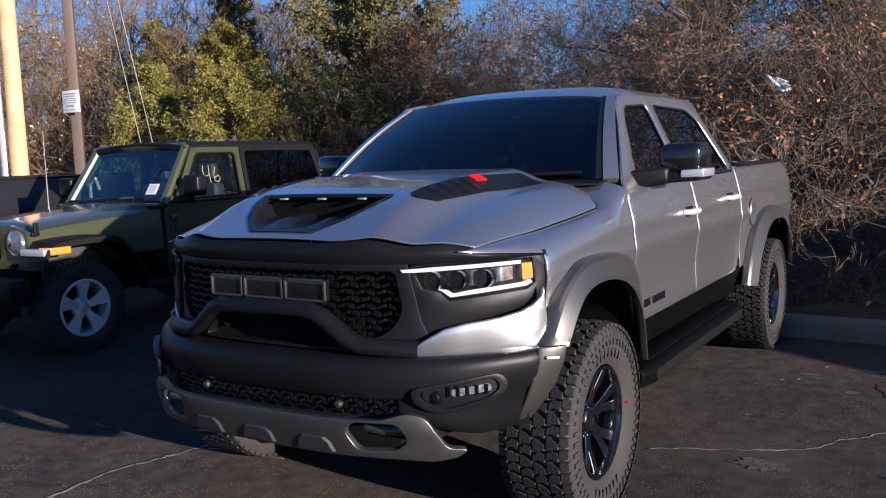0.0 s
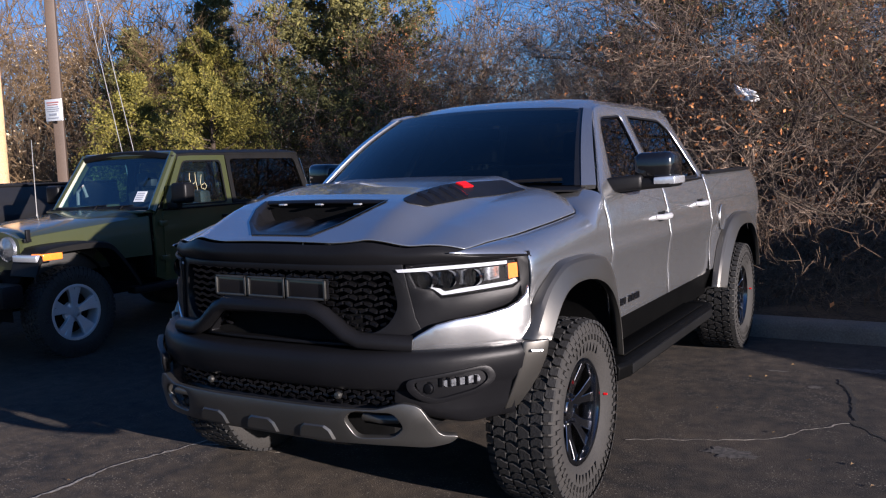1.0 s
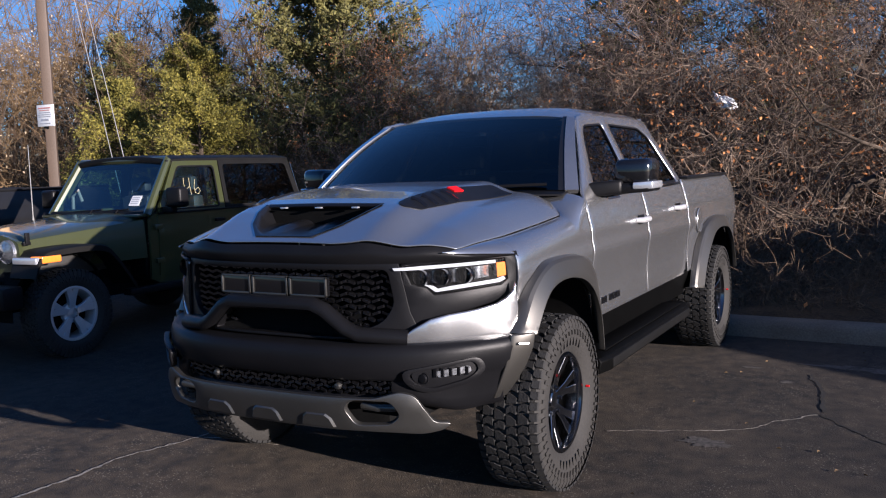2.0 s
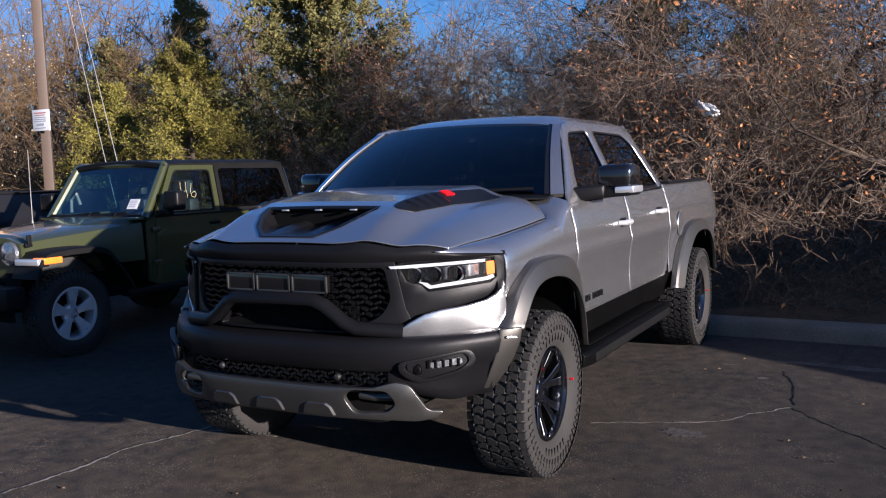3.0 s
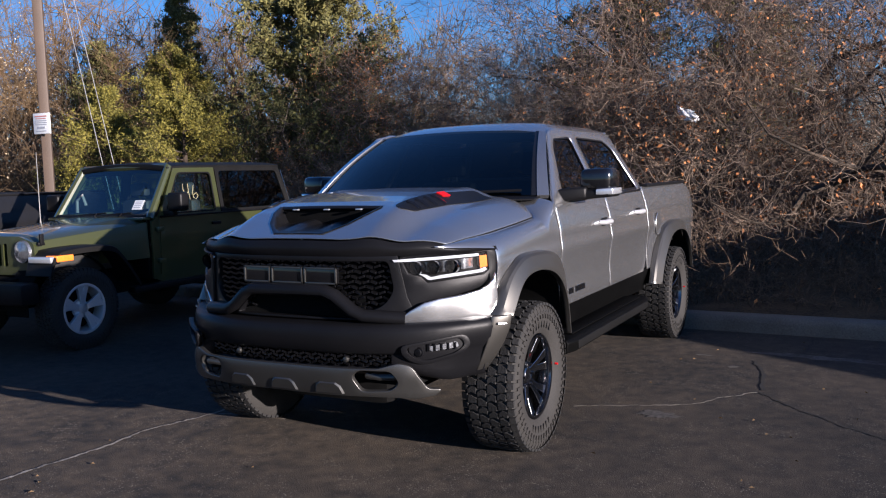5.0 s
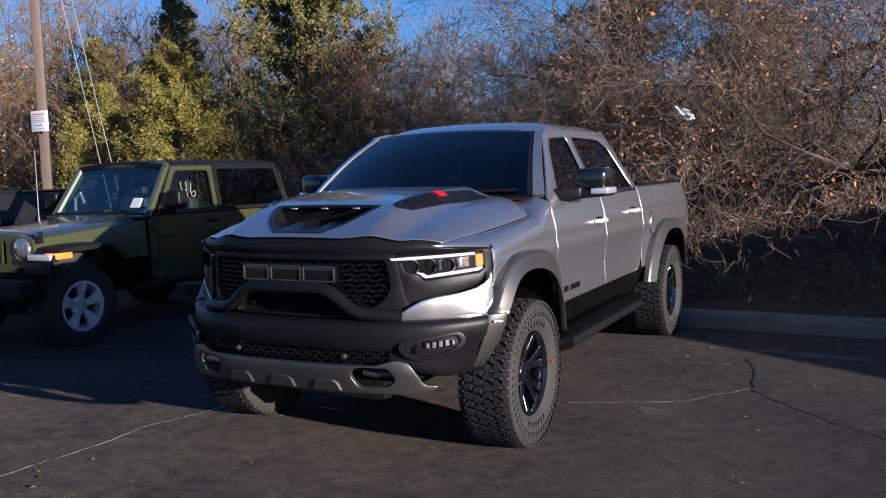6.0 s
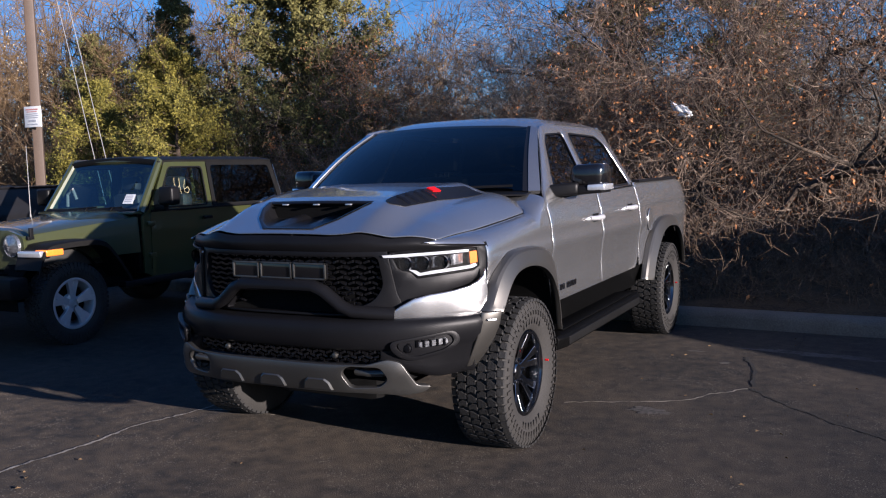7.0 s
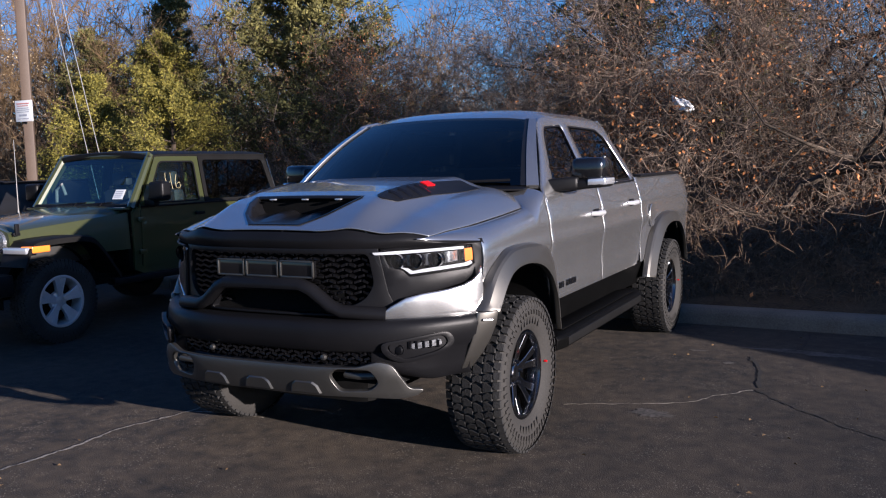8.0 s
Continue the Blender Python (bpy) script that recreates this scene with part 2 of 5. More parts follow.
def mirrored(bm):
    other = bm.copy()
    bmesh.ops.scale(other, vec=(-1, 1, 1), verts=other.verts)
    bmesh.ops.reverse_faces(other, faces=other.faces)
    return other


def rounded(loop, r, n=3):
    """A polygon with its corners rounded."""
    out = []
    for i, p in enumerate(loop):
        a, b = Vector(loop[i - 1]), Vector(loop[(i + 1) % len(loop)])
        p = Vector(p)
        d0, d1 = (a - p), (b - p)
        k = min(r, d0.length * 0.45, d1.length * 0.45)
        s, e = p + d0.normalized() * k, p + d1.normalized() * k
        for j in range(n + 1):
            t = j / n
            out.append(tuple((1 - t) ** 2 * s + 2 * t * (1 - t) * p + t * t * e))
    return out


def lerp(x, table):
    """A value from a table of (x, y), straight between its rows."""
    if x <= table[0][0]:
        return table[0][1]
    for (a, va), (b, vb) in zip(table, table[1:]):
        if x <= b:
            return va + (vb - va) * (x - a) / (b - a)
    return table[-1][1]


def smooth(a, b, x):
    t = max(0.0, min(1.0, (x - a) / (b - a)))
    return t * t * (3 - 2 * t)


# ---- ground ----


def kerb_y(x):
    return 4.16 - 0.05 * x


def ground_z(x, y):
    d = y - kerb_y(x) - 0.3
    return -0.03 if d < 0 else 0.10 + 0.02 * min(d, 8) + 0.06 * noise.noise((x * 0.4, y * 0.4, 0))


def build_ground():
    xs = [-2000, -600, -200, -80, *span(-40, 14, 54), 80, 200, 600, 2000]
    ys = [-2000, -600, -200, -60, -20, 0, *span(3, 20, 34), 40, 80, 200, 600, 2000]
    ob = part("ground", sheet(lambda x, y: (x, y, ground_z(x, y)), xs, ys), "soil")
    tagged(ob, "brown soil with leaf litter under the trees", "ground", kind="structure")
    rows = [-60, -30, -12, -6, -3, 0, 2, 3, 4]
    xs = [-60, -30, *span(-16, 8, 24), 20, 40]
    ob = part("pavement", sheet(lambda x, v: (x, kerb_y(x) + 0.02 if v == 4 else min(v, kerb_y(x) - 0.05), 0.0), xs, rows), "asphalt")
    tagged(ob, "worn dark asphalt of the car park, with cracks", "pavement", kind="structure")
    # kerb in cast lengths with a rounded nose
    kerb = thing("kerb", "pale concrete kerb along the edge of the asphalt", "kerb")
    kerb["kind"] = "structure"
    prof = [(0.0, -0.02), (0.01, 0.09), (0.025, 0.125), (0.055, 0.145), (0.10, 0.15), (0.28, 0.15), (0.30, 0.13), (0.30, -0.02)]
    x = -24.0
    while x < 14:
        n = len(prof)
        verts = []
        for u in (x + 0.004, x + 2.996):
            verts += [(u, kerb_y(u) + d, z) for d, z in prof]
        faces = [(i, i + n, i + n + 1, i + 1) for i in range(n - 1)] + [tuple(range(n)), tuple(range(2 * n - 1, n - 1, -1))]
        part("kerb_stone", raw(verts, faces), "kerb", kerb, angle=50)
        x += 3.0


def crack(name, pts, width, mat, seed, label):
    """A jagged ribbon of dust or gap along a line on the asphalt."""
    rng = random.Random(seed)
    line = []
    for (ax, ay), (bx, by) in zip(pts, pts[1:]):
        n = max(2, int(math.hypot(bx - ax, by - ay) / 0.035))
        line += [(ax + (bx - ax) * k / n, ay + (by - ay) * k / n) for k in range(n)]
    verts = []
    off = 0.0
    for i, (x, y) in enumerate(line):
        off = off * 0.8 + rng.uniform(-0.014, 0.014)
        w = width * rng.uniform(0.3, 1.3)
        j = min(max(i, 1), len(line) - 1)
        d = Vector((line[j][0] - line[j - 1][0], line[j][1] - line[j - 1][1])).normalized()
        nx, ny = -d.y, d.x
        verts += [(x + nx * (off - w), y + ny * (off - w), 0.004), (x + nx * (off + w), y + ny * (off + w), 0.004)]
    faces = [(2 * i, 2 * i + 2, 2 * i + 3, 2 * i + 1) for i in range(len(line) - 1)]
    ob = part(name, raw(verts, faces), mat)
    tagged(ob, label, "crack", kind="structure")


build_ground()
PALE, DARK = "pale dusty crack across the asphalt", "dark open crack across the asphalt"
crack("pavement_crack", [(-1.27, -0.05), (-1.29, -0.17), (-1.39, -0.53), (-1.42, -0.77), (-1.42, -1.25), (-1.47, -1.58), (-1.49, -2.7)], 0.013, "crack", 1, PALE)
crack("pavement_crack", [(-1.29, -0.17), (-1.04, -0.11), (-0.68, -0.07)], 0.006, "crack", 2, PALE)
crack("pavement_crack", [(1.94, 2.81), (2.04, 2.35), (2.10, 1.78)], 0.014, "crack_dark", 3, DARK)
crack("pavement_crack", [(2.10, 1.78), (2.41, 1.34), (2.66, 1.10), (2.97, 0.86), (4.5, -0.35)], 0.010, "crack_dark", 4, DARK)
crack("pavement_crack", [(1.94, 2.81), (2.27, 3.22), (2.32, 3.99)], 0.008, "crack_dark", 7, DARK)
crack("pavement_crack", [(0.99, 0.92), (1.69, 1.24), (2.02, 1.71), (2.10, 1.78)], 0.006, "crack", 5, PALE)


def dust_patch(cx, cy, rx, ry, turn, seed):
    """A ragged pale stain of dust on the asphalt."""
    rng = random.Random(seed)
    pts = [(cx, cy, 0.003)]
    ph = [rng.uniform(0, 6.28) for _ in range(4)]
    for k in range(60):
        a = 2 * math.pi * k / 60
        r = 1 + 0.25 * math.sin(2 * a + ph[0]) + 0.18 * math.sin(5 * a + ph[1]) + 0.12 * math.sin(11 * a + ph[2]) + 0.10 * rng.uniform(-1, 1)
        u, v = rx * r * math.cos(a), ry * r * math.sin(a)
        pts.append((cx + u * math.cos(turn) - v * math.sin(turn), cy + u * math.sin(turn) + v * math.cos(turn), 0.003))
    ob = part("dust_stain", raw(pts, [(0, 1 + k, 1 + (k + 1) % 60) for k in range(60)]), "dust")
    tagged(ob, "pale dusty stain on the asphalt", "stain", kind="structure")


def leaf_bits():
    """Dry leaf fragments lying about on the asphalt."""
    rng = random.Random(44)
    verts, faces = [], []
    for _ in range(70):
        x, y = (rng.uniform(1.3, 5.0), rng.uniform(-1.5, 4.0)) if rng.random() < 0.6 else (rng.uniform(-3.0, 2.5), rng.uniform(-3.6, -0.8))
        r, a = rng.uniform(0.006, 0.019), rng.uniform(0, 6.28)
        k = len(verts)
        for i, (q, z) in enumerate(((1.0, 0.006), (0.5, 0.012), (0.9, 0.007), (0.45, 0.016))):
            b = a + i * math.pi / 2
            verts.append((x + r * q * math.cos(b), y + r * q * math.sin(b), z))
        faces += [(k, k + 1, k + 2), (k, k + 2, k + 3)]
    ob = part("fallen_leaves", raw(verts, faces), "straw")
    tagged(ob, "small dry leaf bits lying on the asphalt", "leaves", kind="stuff")


leaf_bits()
dust_patch(2.44, 3.09, 0.42, 0.09, -0.12, 3)
dust_patch(1.57, 0.94, 0.14, 0.07, 0.2, 5)
dust_patch(1.80, 2.52, 0.05, 0.03, 0.0, 6)
dust_patch(1.50, 2.90, 0.06, 0.03, 0.0, 8)

# ---- the pickup truck: front axle over the origin, nose towards -y ----


def nose_y(x, front=-0.95):
    """How far forward the front skin lies across the width."""
    return front + 0.43 * (abs(x) / 0.97) ** 3.2


def bump_y(x, front=-0.985):
    """The bumper's face, a little wider than the nose above it."""
    return front + 0.43 * (abs(x) / 1.015) ** 3.4


def flank_x(y, z):
    """Half width of the body side."""
    mid = 1.025 - 0.10 * max(0, z - 1.24) ** 1.2 / 0.2 ** 1.2 * 0.5 - 0.10 * max(0, 0.95 - z) ** 1.5
    mid += 0.012 * math.exp(-((z - 1.12) / 0.05) ** 2) - 0.012 * math.exp(-((z - 0.92) / 0.10) ** 2)
    if y < 0.2:
        lim = 0.97 * (max(0.001, (y + 0.95) / 0.43)) ** (1 / 3.2)
        k = 0.02
        mid = mid if lim > mid + 0.2 else -k * math.log(math.exp(-mid / k) + math.exp(-lim / k))
    if y > 4.5:
        mid -= 0.25 * (y - 4.5) ** 2
    return mid


FLARE_FRONT = ([(-0.50, 0.87), (-0.375, 1.05), (-0.21, 1.145), (-0.02, 1.165), (0.27, 1.15), (0.45, 1.09), (0.54, 0.98), (0.57, 0.84), (0.58, 0.62)],
               [(-0.43, 0.86), (-0.30, 0.995), (-0.18, 1.050), (0.0, 1.06), (0.19, 1.03), (0.33, 0.965), (0.42, 0.87), (0.47, 0.76), (0.50, 0.60)])
FLARE_REAR = ([(-0.84, 0.62), (-0.72, 0.82), (-0.46, 1.05), (-0.22, 1.125), (0.08, 1.135), (0.35, 1.10), (0.55, 0.98), (0.66, 0.80), (0.70, 0.62)],
              [(-0.73, 0.60), (-0.60, 0.80), (-0.37, 0.97), (-0.18, 1.03), (0.08, 1.035), (0.29, 1.0), (0.45, 0.90), (0.55, 0.75), (0.59, 0.62)])


def curve_at(table, t):
    """A smooth point along a row of points, t from 0 to 1."""
    n = len(table) - 1
    f = min(n - 1e-6, max(0, t * n))
    i = int(f)
    p = [table[max(0, min(n, k))] for k in (i - 1, i, i + 1, i + 2)]
    u = f - i
    return tuple(0.5 * (2 * p[1][k] + (p[2][k] - p[0][k]) * u + (2 * p[0][k] - 5 * p[1][k] + 4 * p[2][k] - p[3][k]) * u * u + (3 * p[1][k] - p[0][k] - 3 * p[2][k] + p[3][k]) * u ** 3) for k in (0, 1))


def in_arch(y, z, yc):
    """Whether a point of the side lies in the wheel opening."""
    outer, inner = FLARE_FRONT if yc < 1 else FLARE_REAR
    mid = [((a + c) / 2 + yc, (b + d) / 2) for (a, b), (c, d) in zip(outer, inner)]
    mid = [(mid[0][0], 0.2), *mid, (mid[-1][0], 0.2)]
    inside = False
    for (ay, az), (by, bz) in zip(mid, mid[1:] + mid[:1]):
        if (az > z) != (bz > z) and y < (by - ay) * (z - az) / (bz - az) + ay:
            inside = not inside
    return inside


FENDER_TOP = [(-0.70, 1.255), (-0.5, 1.275), (-0.2, 1.295), (0.1, 1.32), (0.36, 1.342), (0.45, 1.42), (0.62, 1.485)]
HOOD_MID = [(-0.90, 1.285), (-0.80, 1.335), (-0.70, 1.385), (-0.6, 1.43), (-0.5, 1.462), (-0.4, 1.485), (-0.2, 1.51), (0.0, 1.53), (0.4, 1.545)]
HOOD_SIDE = [(-0.90, 1.243), (-0.7, 1.30), (-0.5, 1.355), (-0.13, 1.42), (0.27, 1.462), (0.4, 1.475)]
MOUTH = [(-0.82, 0.16), (-0.72, 0.26), (-0.6, 0.325), (-0.5, 0.35), (0, 0.35)]


def hood_edge(y):
    return lerp(y, [(-0.75, 0.80), (-0.6, 0.845), (-0.3, 0.895), (0.1, 0.92), (0.45, 0.925)])


def hood_z(x, y):
    """The skin of the bonnet: a raised middle with a stepped shoulder, falling to the nose."""
    a = abs(x)
    e, s, c = lerp(y, FENDER_TOP[:5]), lerp(y, HOOD_SIDE), lerp(y, HOOD_MID)
    w = hood_edge(y)
    bulge = (c - s) * (1 - smooth(0.44, 0.66, a)) - 0.012 * (a / 0.5) ** 2 * (1 - smooth(0.3, 0.6, a))
    t = max(0.0, (a - 0.62) / (w - 0.62))
    return s + bulge - (s - e) * min(1.2, t) ** 2.2


def scoop_depth(x, y):
    """The mouth of the scoop, sunk into the raised middle and open to the front."""
    if y > -0.49 or y < -0.83:
        return 0.0
    w = lerp(y, MOUTH)
    floor = 1.325 + (y + 0.83) / 0.34 * 0.035
    return (1 - smooth(w - 0.05, w + 0.005, abs(x))) * max(0.0, hood_z(x, y) - floor)


def truck_body(tr):
    ys = span(-0.41, 0.57, 36)
    # fenders with wheel arches
    for s, nm in ((1, "fender"), (-1, "fender")):
        def pt(y, v, s=s):
            zt, xt = lerp(y, FENDER_TOP), hood_edge(y) - 0.20 * smooth(0.36, 0.50, y)
            if v < 0.35:                     # shoulder, from the bonnet's edge round to the side
                t = v / 0.35 * math.pi / 2
                zs = zt - 0.115
                xs = flank_x(y, zs)
                xt2 = min(xt, xs - 0.01)
                return (s * (xt2 + (xs - xt2) * math.sin(t) ** 0.9), y, zs + (zt - zs) * math.cos(t) ** (0.9 - 0.45 * smooth(0.36, 0.5, y)))
            z = (zt - 0.115) + ((0.74 if y > 0.2 else 0.86) - (zt - 0.115)) * (v - 0.35) / 0.65
            return (s * flank_x(y, z), y, z)

        def keep(y, v):
            p = pt(y, v)
            return not in_arch(p[1], p[2], 0)
        bm = sheet(pt, ys, [*span(0, 0.35, 8), *span(0.35, 1, 24)[1:]], keep)
        def brow(y, k):                      # the wing's tip runs on above the lamp to a clean edge
            low, high, want = 0.0, 1.0, lerp(y, [(-0.72, 1.252), (-0.66, 1.243), (-0.55, 1.234), (-0.41, 1.222)])
            for _ in range(24):
                half = (low + high) / 2
                low, high = (half, high) if pt(y, half)[2] > want else (low, half)
            return pt(y, low * min(k, 1.0)) if k <= 1 else tuple(a + b * smooth(-0.70, -0.58, y) for a, b in zip(pt(y, low), (-s * 0.025, 0.012, -0.006)))
        join(bm, sheet(brow, span(-0.715, -0.41, 14), [*span(0, 1, 12), 1.2]))
        def front_edge(k, v):                # the skin folds in behind the lamp's edge
            p = pt(-0.41, v)
            return (p[0] - s * (0.004 * k + 0.016 * k * k), p[1] - 0.006 * math.sin(math.pi * k), p[2])
        join(bm, sheet(front_edge, span(0, 1, 4), span(0.18, 0.80, 14)))
        bmesh.ops.remove_doubles(bm, verts=bm.verts, dist=0.0015)
        bmesh.ops.recalc_face_normals(bm, faces=bm.faces)
        part(nm, bm, "silver", tr, "silver metallic front wing", solid=0.008, bevel=0.003, angle=50)
    # bonnet
    us = span(-1, 1, 96)

    def hpt(u, v):
        y = -0.80 + 1.28 * v
        e = hood_edge(y) - 0.006
        x = u * e
        front = max(-0.86, nose_y(x, -0.87))
        y = front + (0.48 + 0.08 * (abs(u) ** 2) - 0.10 - front) * v
        x = u * (hood_edge(y) - 0.006)
        return (x, y, hood_z(x, y) - scoop_depth(x, y))

    part("bonnet", sheet(hpt, us, span(0, 1, 100)), "silver", tr, "silver metallic bonnet with a raised middle", solid=0.008, bevel=0.003, angle=45)
    # scoop: lip, throat with its shade put into the colour, and three marker lamps
    z1 = hood_z(0, -0.49)
    scoop = part("hood_scoop", plate([(-0.35, 0.0), (0.35, 0.0), (0.33, 0.10), (-0.33, 0.10)], [], lambda u, v: (u, -0.502, 1.345 + v), 0.05), "dark", tr, "near-black sheet for the shaded mouth of the bonnet scoop")
    def floor_pt(u, y):
        x = u * (lerp(y, MOUTH) + 0.012)
        rib = 0.022 * max(0, 1 - (abs(abs(x) - 0.12) / 0.06) ** 2) * smooth(-0.80, -0.6, y)
        return (x, y, hood_z(x, y) - scoop_depth(x, y) + 0.005 + rib)
    bm = sheet(floor_pt, span(-1, 1, 64), span(-0.825, -0.50, 40))
    part("scoop_floor", bm, "black_paint", scoop, "black sloping floor of the scoop")
    bm = sheet(lambda u, v: (0.36 * u, -0.535 + 0.03 * u * u + 0.05 * v, hood_z(0.33 * u, -0.49) - 0.012 + 0.022 * math.sin(math.pi * v / 1.0) * 0.6), span(-1, 1, 20), span(0, 1, 4))
    part("scoop_lip", bm, "black", scoop, solid=0.008)
    for x in (-0.22, 0.0, 0.22):
        part("marker_lamp", box(x - 0.018, x + 0.018, -0.546, -0.525, z1 - 0.024, z1 - 0.016, 0.002), "lens", scoop, "small clear marker lamp")
    # louvred vents either side
    for s in (1, -1):
        def vz(u, v):
            return (s * u, v, hood_z(u, v) + (0.004 if s > 0 else 0.001))
        vent = part("hood_vent", plate(rounded([(0.43, -0.49), (0.48, -0.52), (0.54, -0.46), (0.59, -0.10), (0.67, 0.33), (0.53, 0.35), (0.49, 0.03), (0.45, -0.16)], 0.03), [], vz, 0.04), "black", tr, "matt black louvred bonnet vent", solid=0.006)
        for k in range(4):
            y = -0.40 + 0.085 * k
            x0, x1 = 0.458 + 0.008 * k, 0.540 + 0.012 * k
            bm = tube([(s * x0, y, hood_z(x0, y) + 0.004), (s * (x0 + x1) / 2, y, hood_z((x0 + x1) / 2, y) + 0.006), (s * x1, y, hood_z(x1, y) + 0.004)], 0.011, 8, 0.6)
            part("louvre", bm, "gloss", vent)
        def on_slope(x, y):
            return Vector((s * x, y, hood_z(x, y) + 0.012))
        a, b, c, d = on_slope(0.522, -0.075), on_slope(0.535, 0.0), on_slope(0.49, 0.0), on_slope(0.478, -0.075)
        if s < 0:
            continue
        part("red_plate", raw([a, b, c, d], [(0, 1, 2, 3)]), "red", vent, "red maker's plate", solid=0.008)
    # doors and bed side
    def side(name, y0, y1, z0, z1t, s, label, keep=None, parent=tr):
        def pt(u, v):
            z = z0 + (z1t(u) - z0) * v
            return (s * flank_x(u, z), u, z)
        bm = sheet(pt, span(y0, y1, max(8, int((y1 - y0) / 0.05))), span(0, 1, 26), (lambda u, v: keep(u, z0 + (z1t(u) - z0) * v)) if keep else None)
        if s < 0:
            bmesh.ops.reverse_faces(bm, faces=bm.faces)
        return part(name, bm, "silver", parent, label, solid=0.010, bevel=0.002)

    def handle(door, y, s, z):
        x = flank_x(y, z)
        h = part("door_handle", tube([(s * (x - 0.005), y - 0.10, z), (s * (x + 0.035), y - 0.075, z), (s * (x + 0.045), y, z + 0.003), (s * (x + 0.035), y + 0.07, z), (s * (x - 0.005), y + 0.09, z)], [0.016, 0.018, 0.02, 0.018, 0.014], 10), "bright", door, "bright chrome pull handle")
        part("handle_cup", box(s * (x + 0.0015) - 0.003, s * (x + 0.0015) + 0.003, y - 0.06, y + 0.06, z - 0.03, z + 0.03, 0.002), "black", door)
        part("lock", lathe([(0.001, s * (x + 0.016)), (0.014, s * (x + 0.016)), (0.014, s * x)], 16), "chrome", door).location = (0, y + 0.105, z + 0.004)

    for s in (1, -1):
        d = side("front_door", 0.585, 1.69, 0.745, lambda u: 1.405 + 0.012 * u, s, "silver metallic front door", lambda y, z: y > 0.565 + 0.30 * max(0, 0.98 - z))
        handle(d, 1.53, s, 1.245)
        d = side("rear_door", 1.698, 2.80, 0.745, lambda u: 1.405 + 0.012 * u, s, "silver metallic rear door", lambda y, z: y < 2.80 - 0.9 * max(0, 0.86 - z))
        handle(d, 2.51, s, 1.27)
        bed = side("bed_side", 2.812, 4.90, 0.62, lambda u: 1.47 - 0.13 * (max(0.0, u - 4.35) / 0.55) ** 2, s, "silver metallic side of the load bed", lambda y, z: not in_arch(y, z, 3.685) and not (y < 3.3 and z < 0.74))
        bm = lathe([(0.001, s * 0.004), (0.093, s * 0.004), (0.097, 0.0)], 32)
        f = part("fuel_flap", bm, "silver", bed, "round fuel filler flap")
        f.location = (s * (flank_x(3.14, 1.13) + 0.002), 3.14, 1.13)
        part("flap_ring", ring((0, 0, 0), 0.100, 0.0025, (1, 0, 0)), "silver", bed, "thin ring round the flap").location = f.location
        part("bed_rail", box(*sorted((s * 0.90, s * 1.0)), 2.90, 4.42, 1.466, 1.49, 0.008), "black", tr, "black plastic bed rail cap")
        # dark sill below the doors
        bm = sheet(lambda u, v: (s * (flank_x(u, 0.75) - 0.012 - 0.05 * (1 - v)), u, 0.56 + 0.19 * v), span(0.60, 2.92, 20), span(0, 1, 4))
        part("sill", bm, "board", tr, "black sill panel", solid=0.01)
        # running board
        prof = [(0.88, 0.50), (0.90, 0.565), (1.06, 0.575), (1.13, 0.565), (1.145, 0.545), (1.135, 0.48), (1.05, 0.465), (0.88, 0.48)]
        ends = [(0.42, 0.90), (0.54, 1.0), (2.30, 1.0), (2.44, 0.90)]
        verts = [(s * (0.88 + (px - 0.88) * k), y, pz) for y, k in ends for px, pz in prof]
        n = len(prof)
        faces = [(i * n + j, (i + 1) * n + j, (i + 1) * n + (j + 1) % n, i * n + (j + 1) % n) for i in range(3) for j in range(n)] + [tuple(range(n)), tuple(range(3 * n, 4 * n))]
        bm = raw(verts, faces)
        bmesh.ops.recalc_face_normals(bm, faces=bm.faces)
        rb = part("running_board", bm, "board", tr, "black running board with ribbed tread", bevel=0.006)
        part("tread_strip", box(*sorted((s * 0.93, s * 1.09)), 0.58, 2.28, 0.574, 0.584, 0.003), "board", rb)
        part("edge_trim", box(*sorted((s * 1.128, s * 1.150)), 0.54, 2.30, 0.495, 0.548, 0.006), "faded", rb, "dusty outer edge")
        for y in (0.75, 1.40, 2.10):
            part("bracket", box(*sorted((s * 0.6, s * 0.95)), y - 0.04, y + 0.04, 0.47, 0.52, 0.01), "dark", rb)
        # maker's badge on the door as plain shapes
        for k, w in enumerate((0.05, 0.02, 0.055, 0.055, 0.06)):
            y = 0.74 + 0.068 * k
            x = flank_x(y, 0.83)
            part("door_badge", box(*sorted((s * (x - 0.002), s * (x + 0.007))), y, y + w, 0.81, 0.85, 0.003), "gloss", tr, "plain black raised badge shapes")
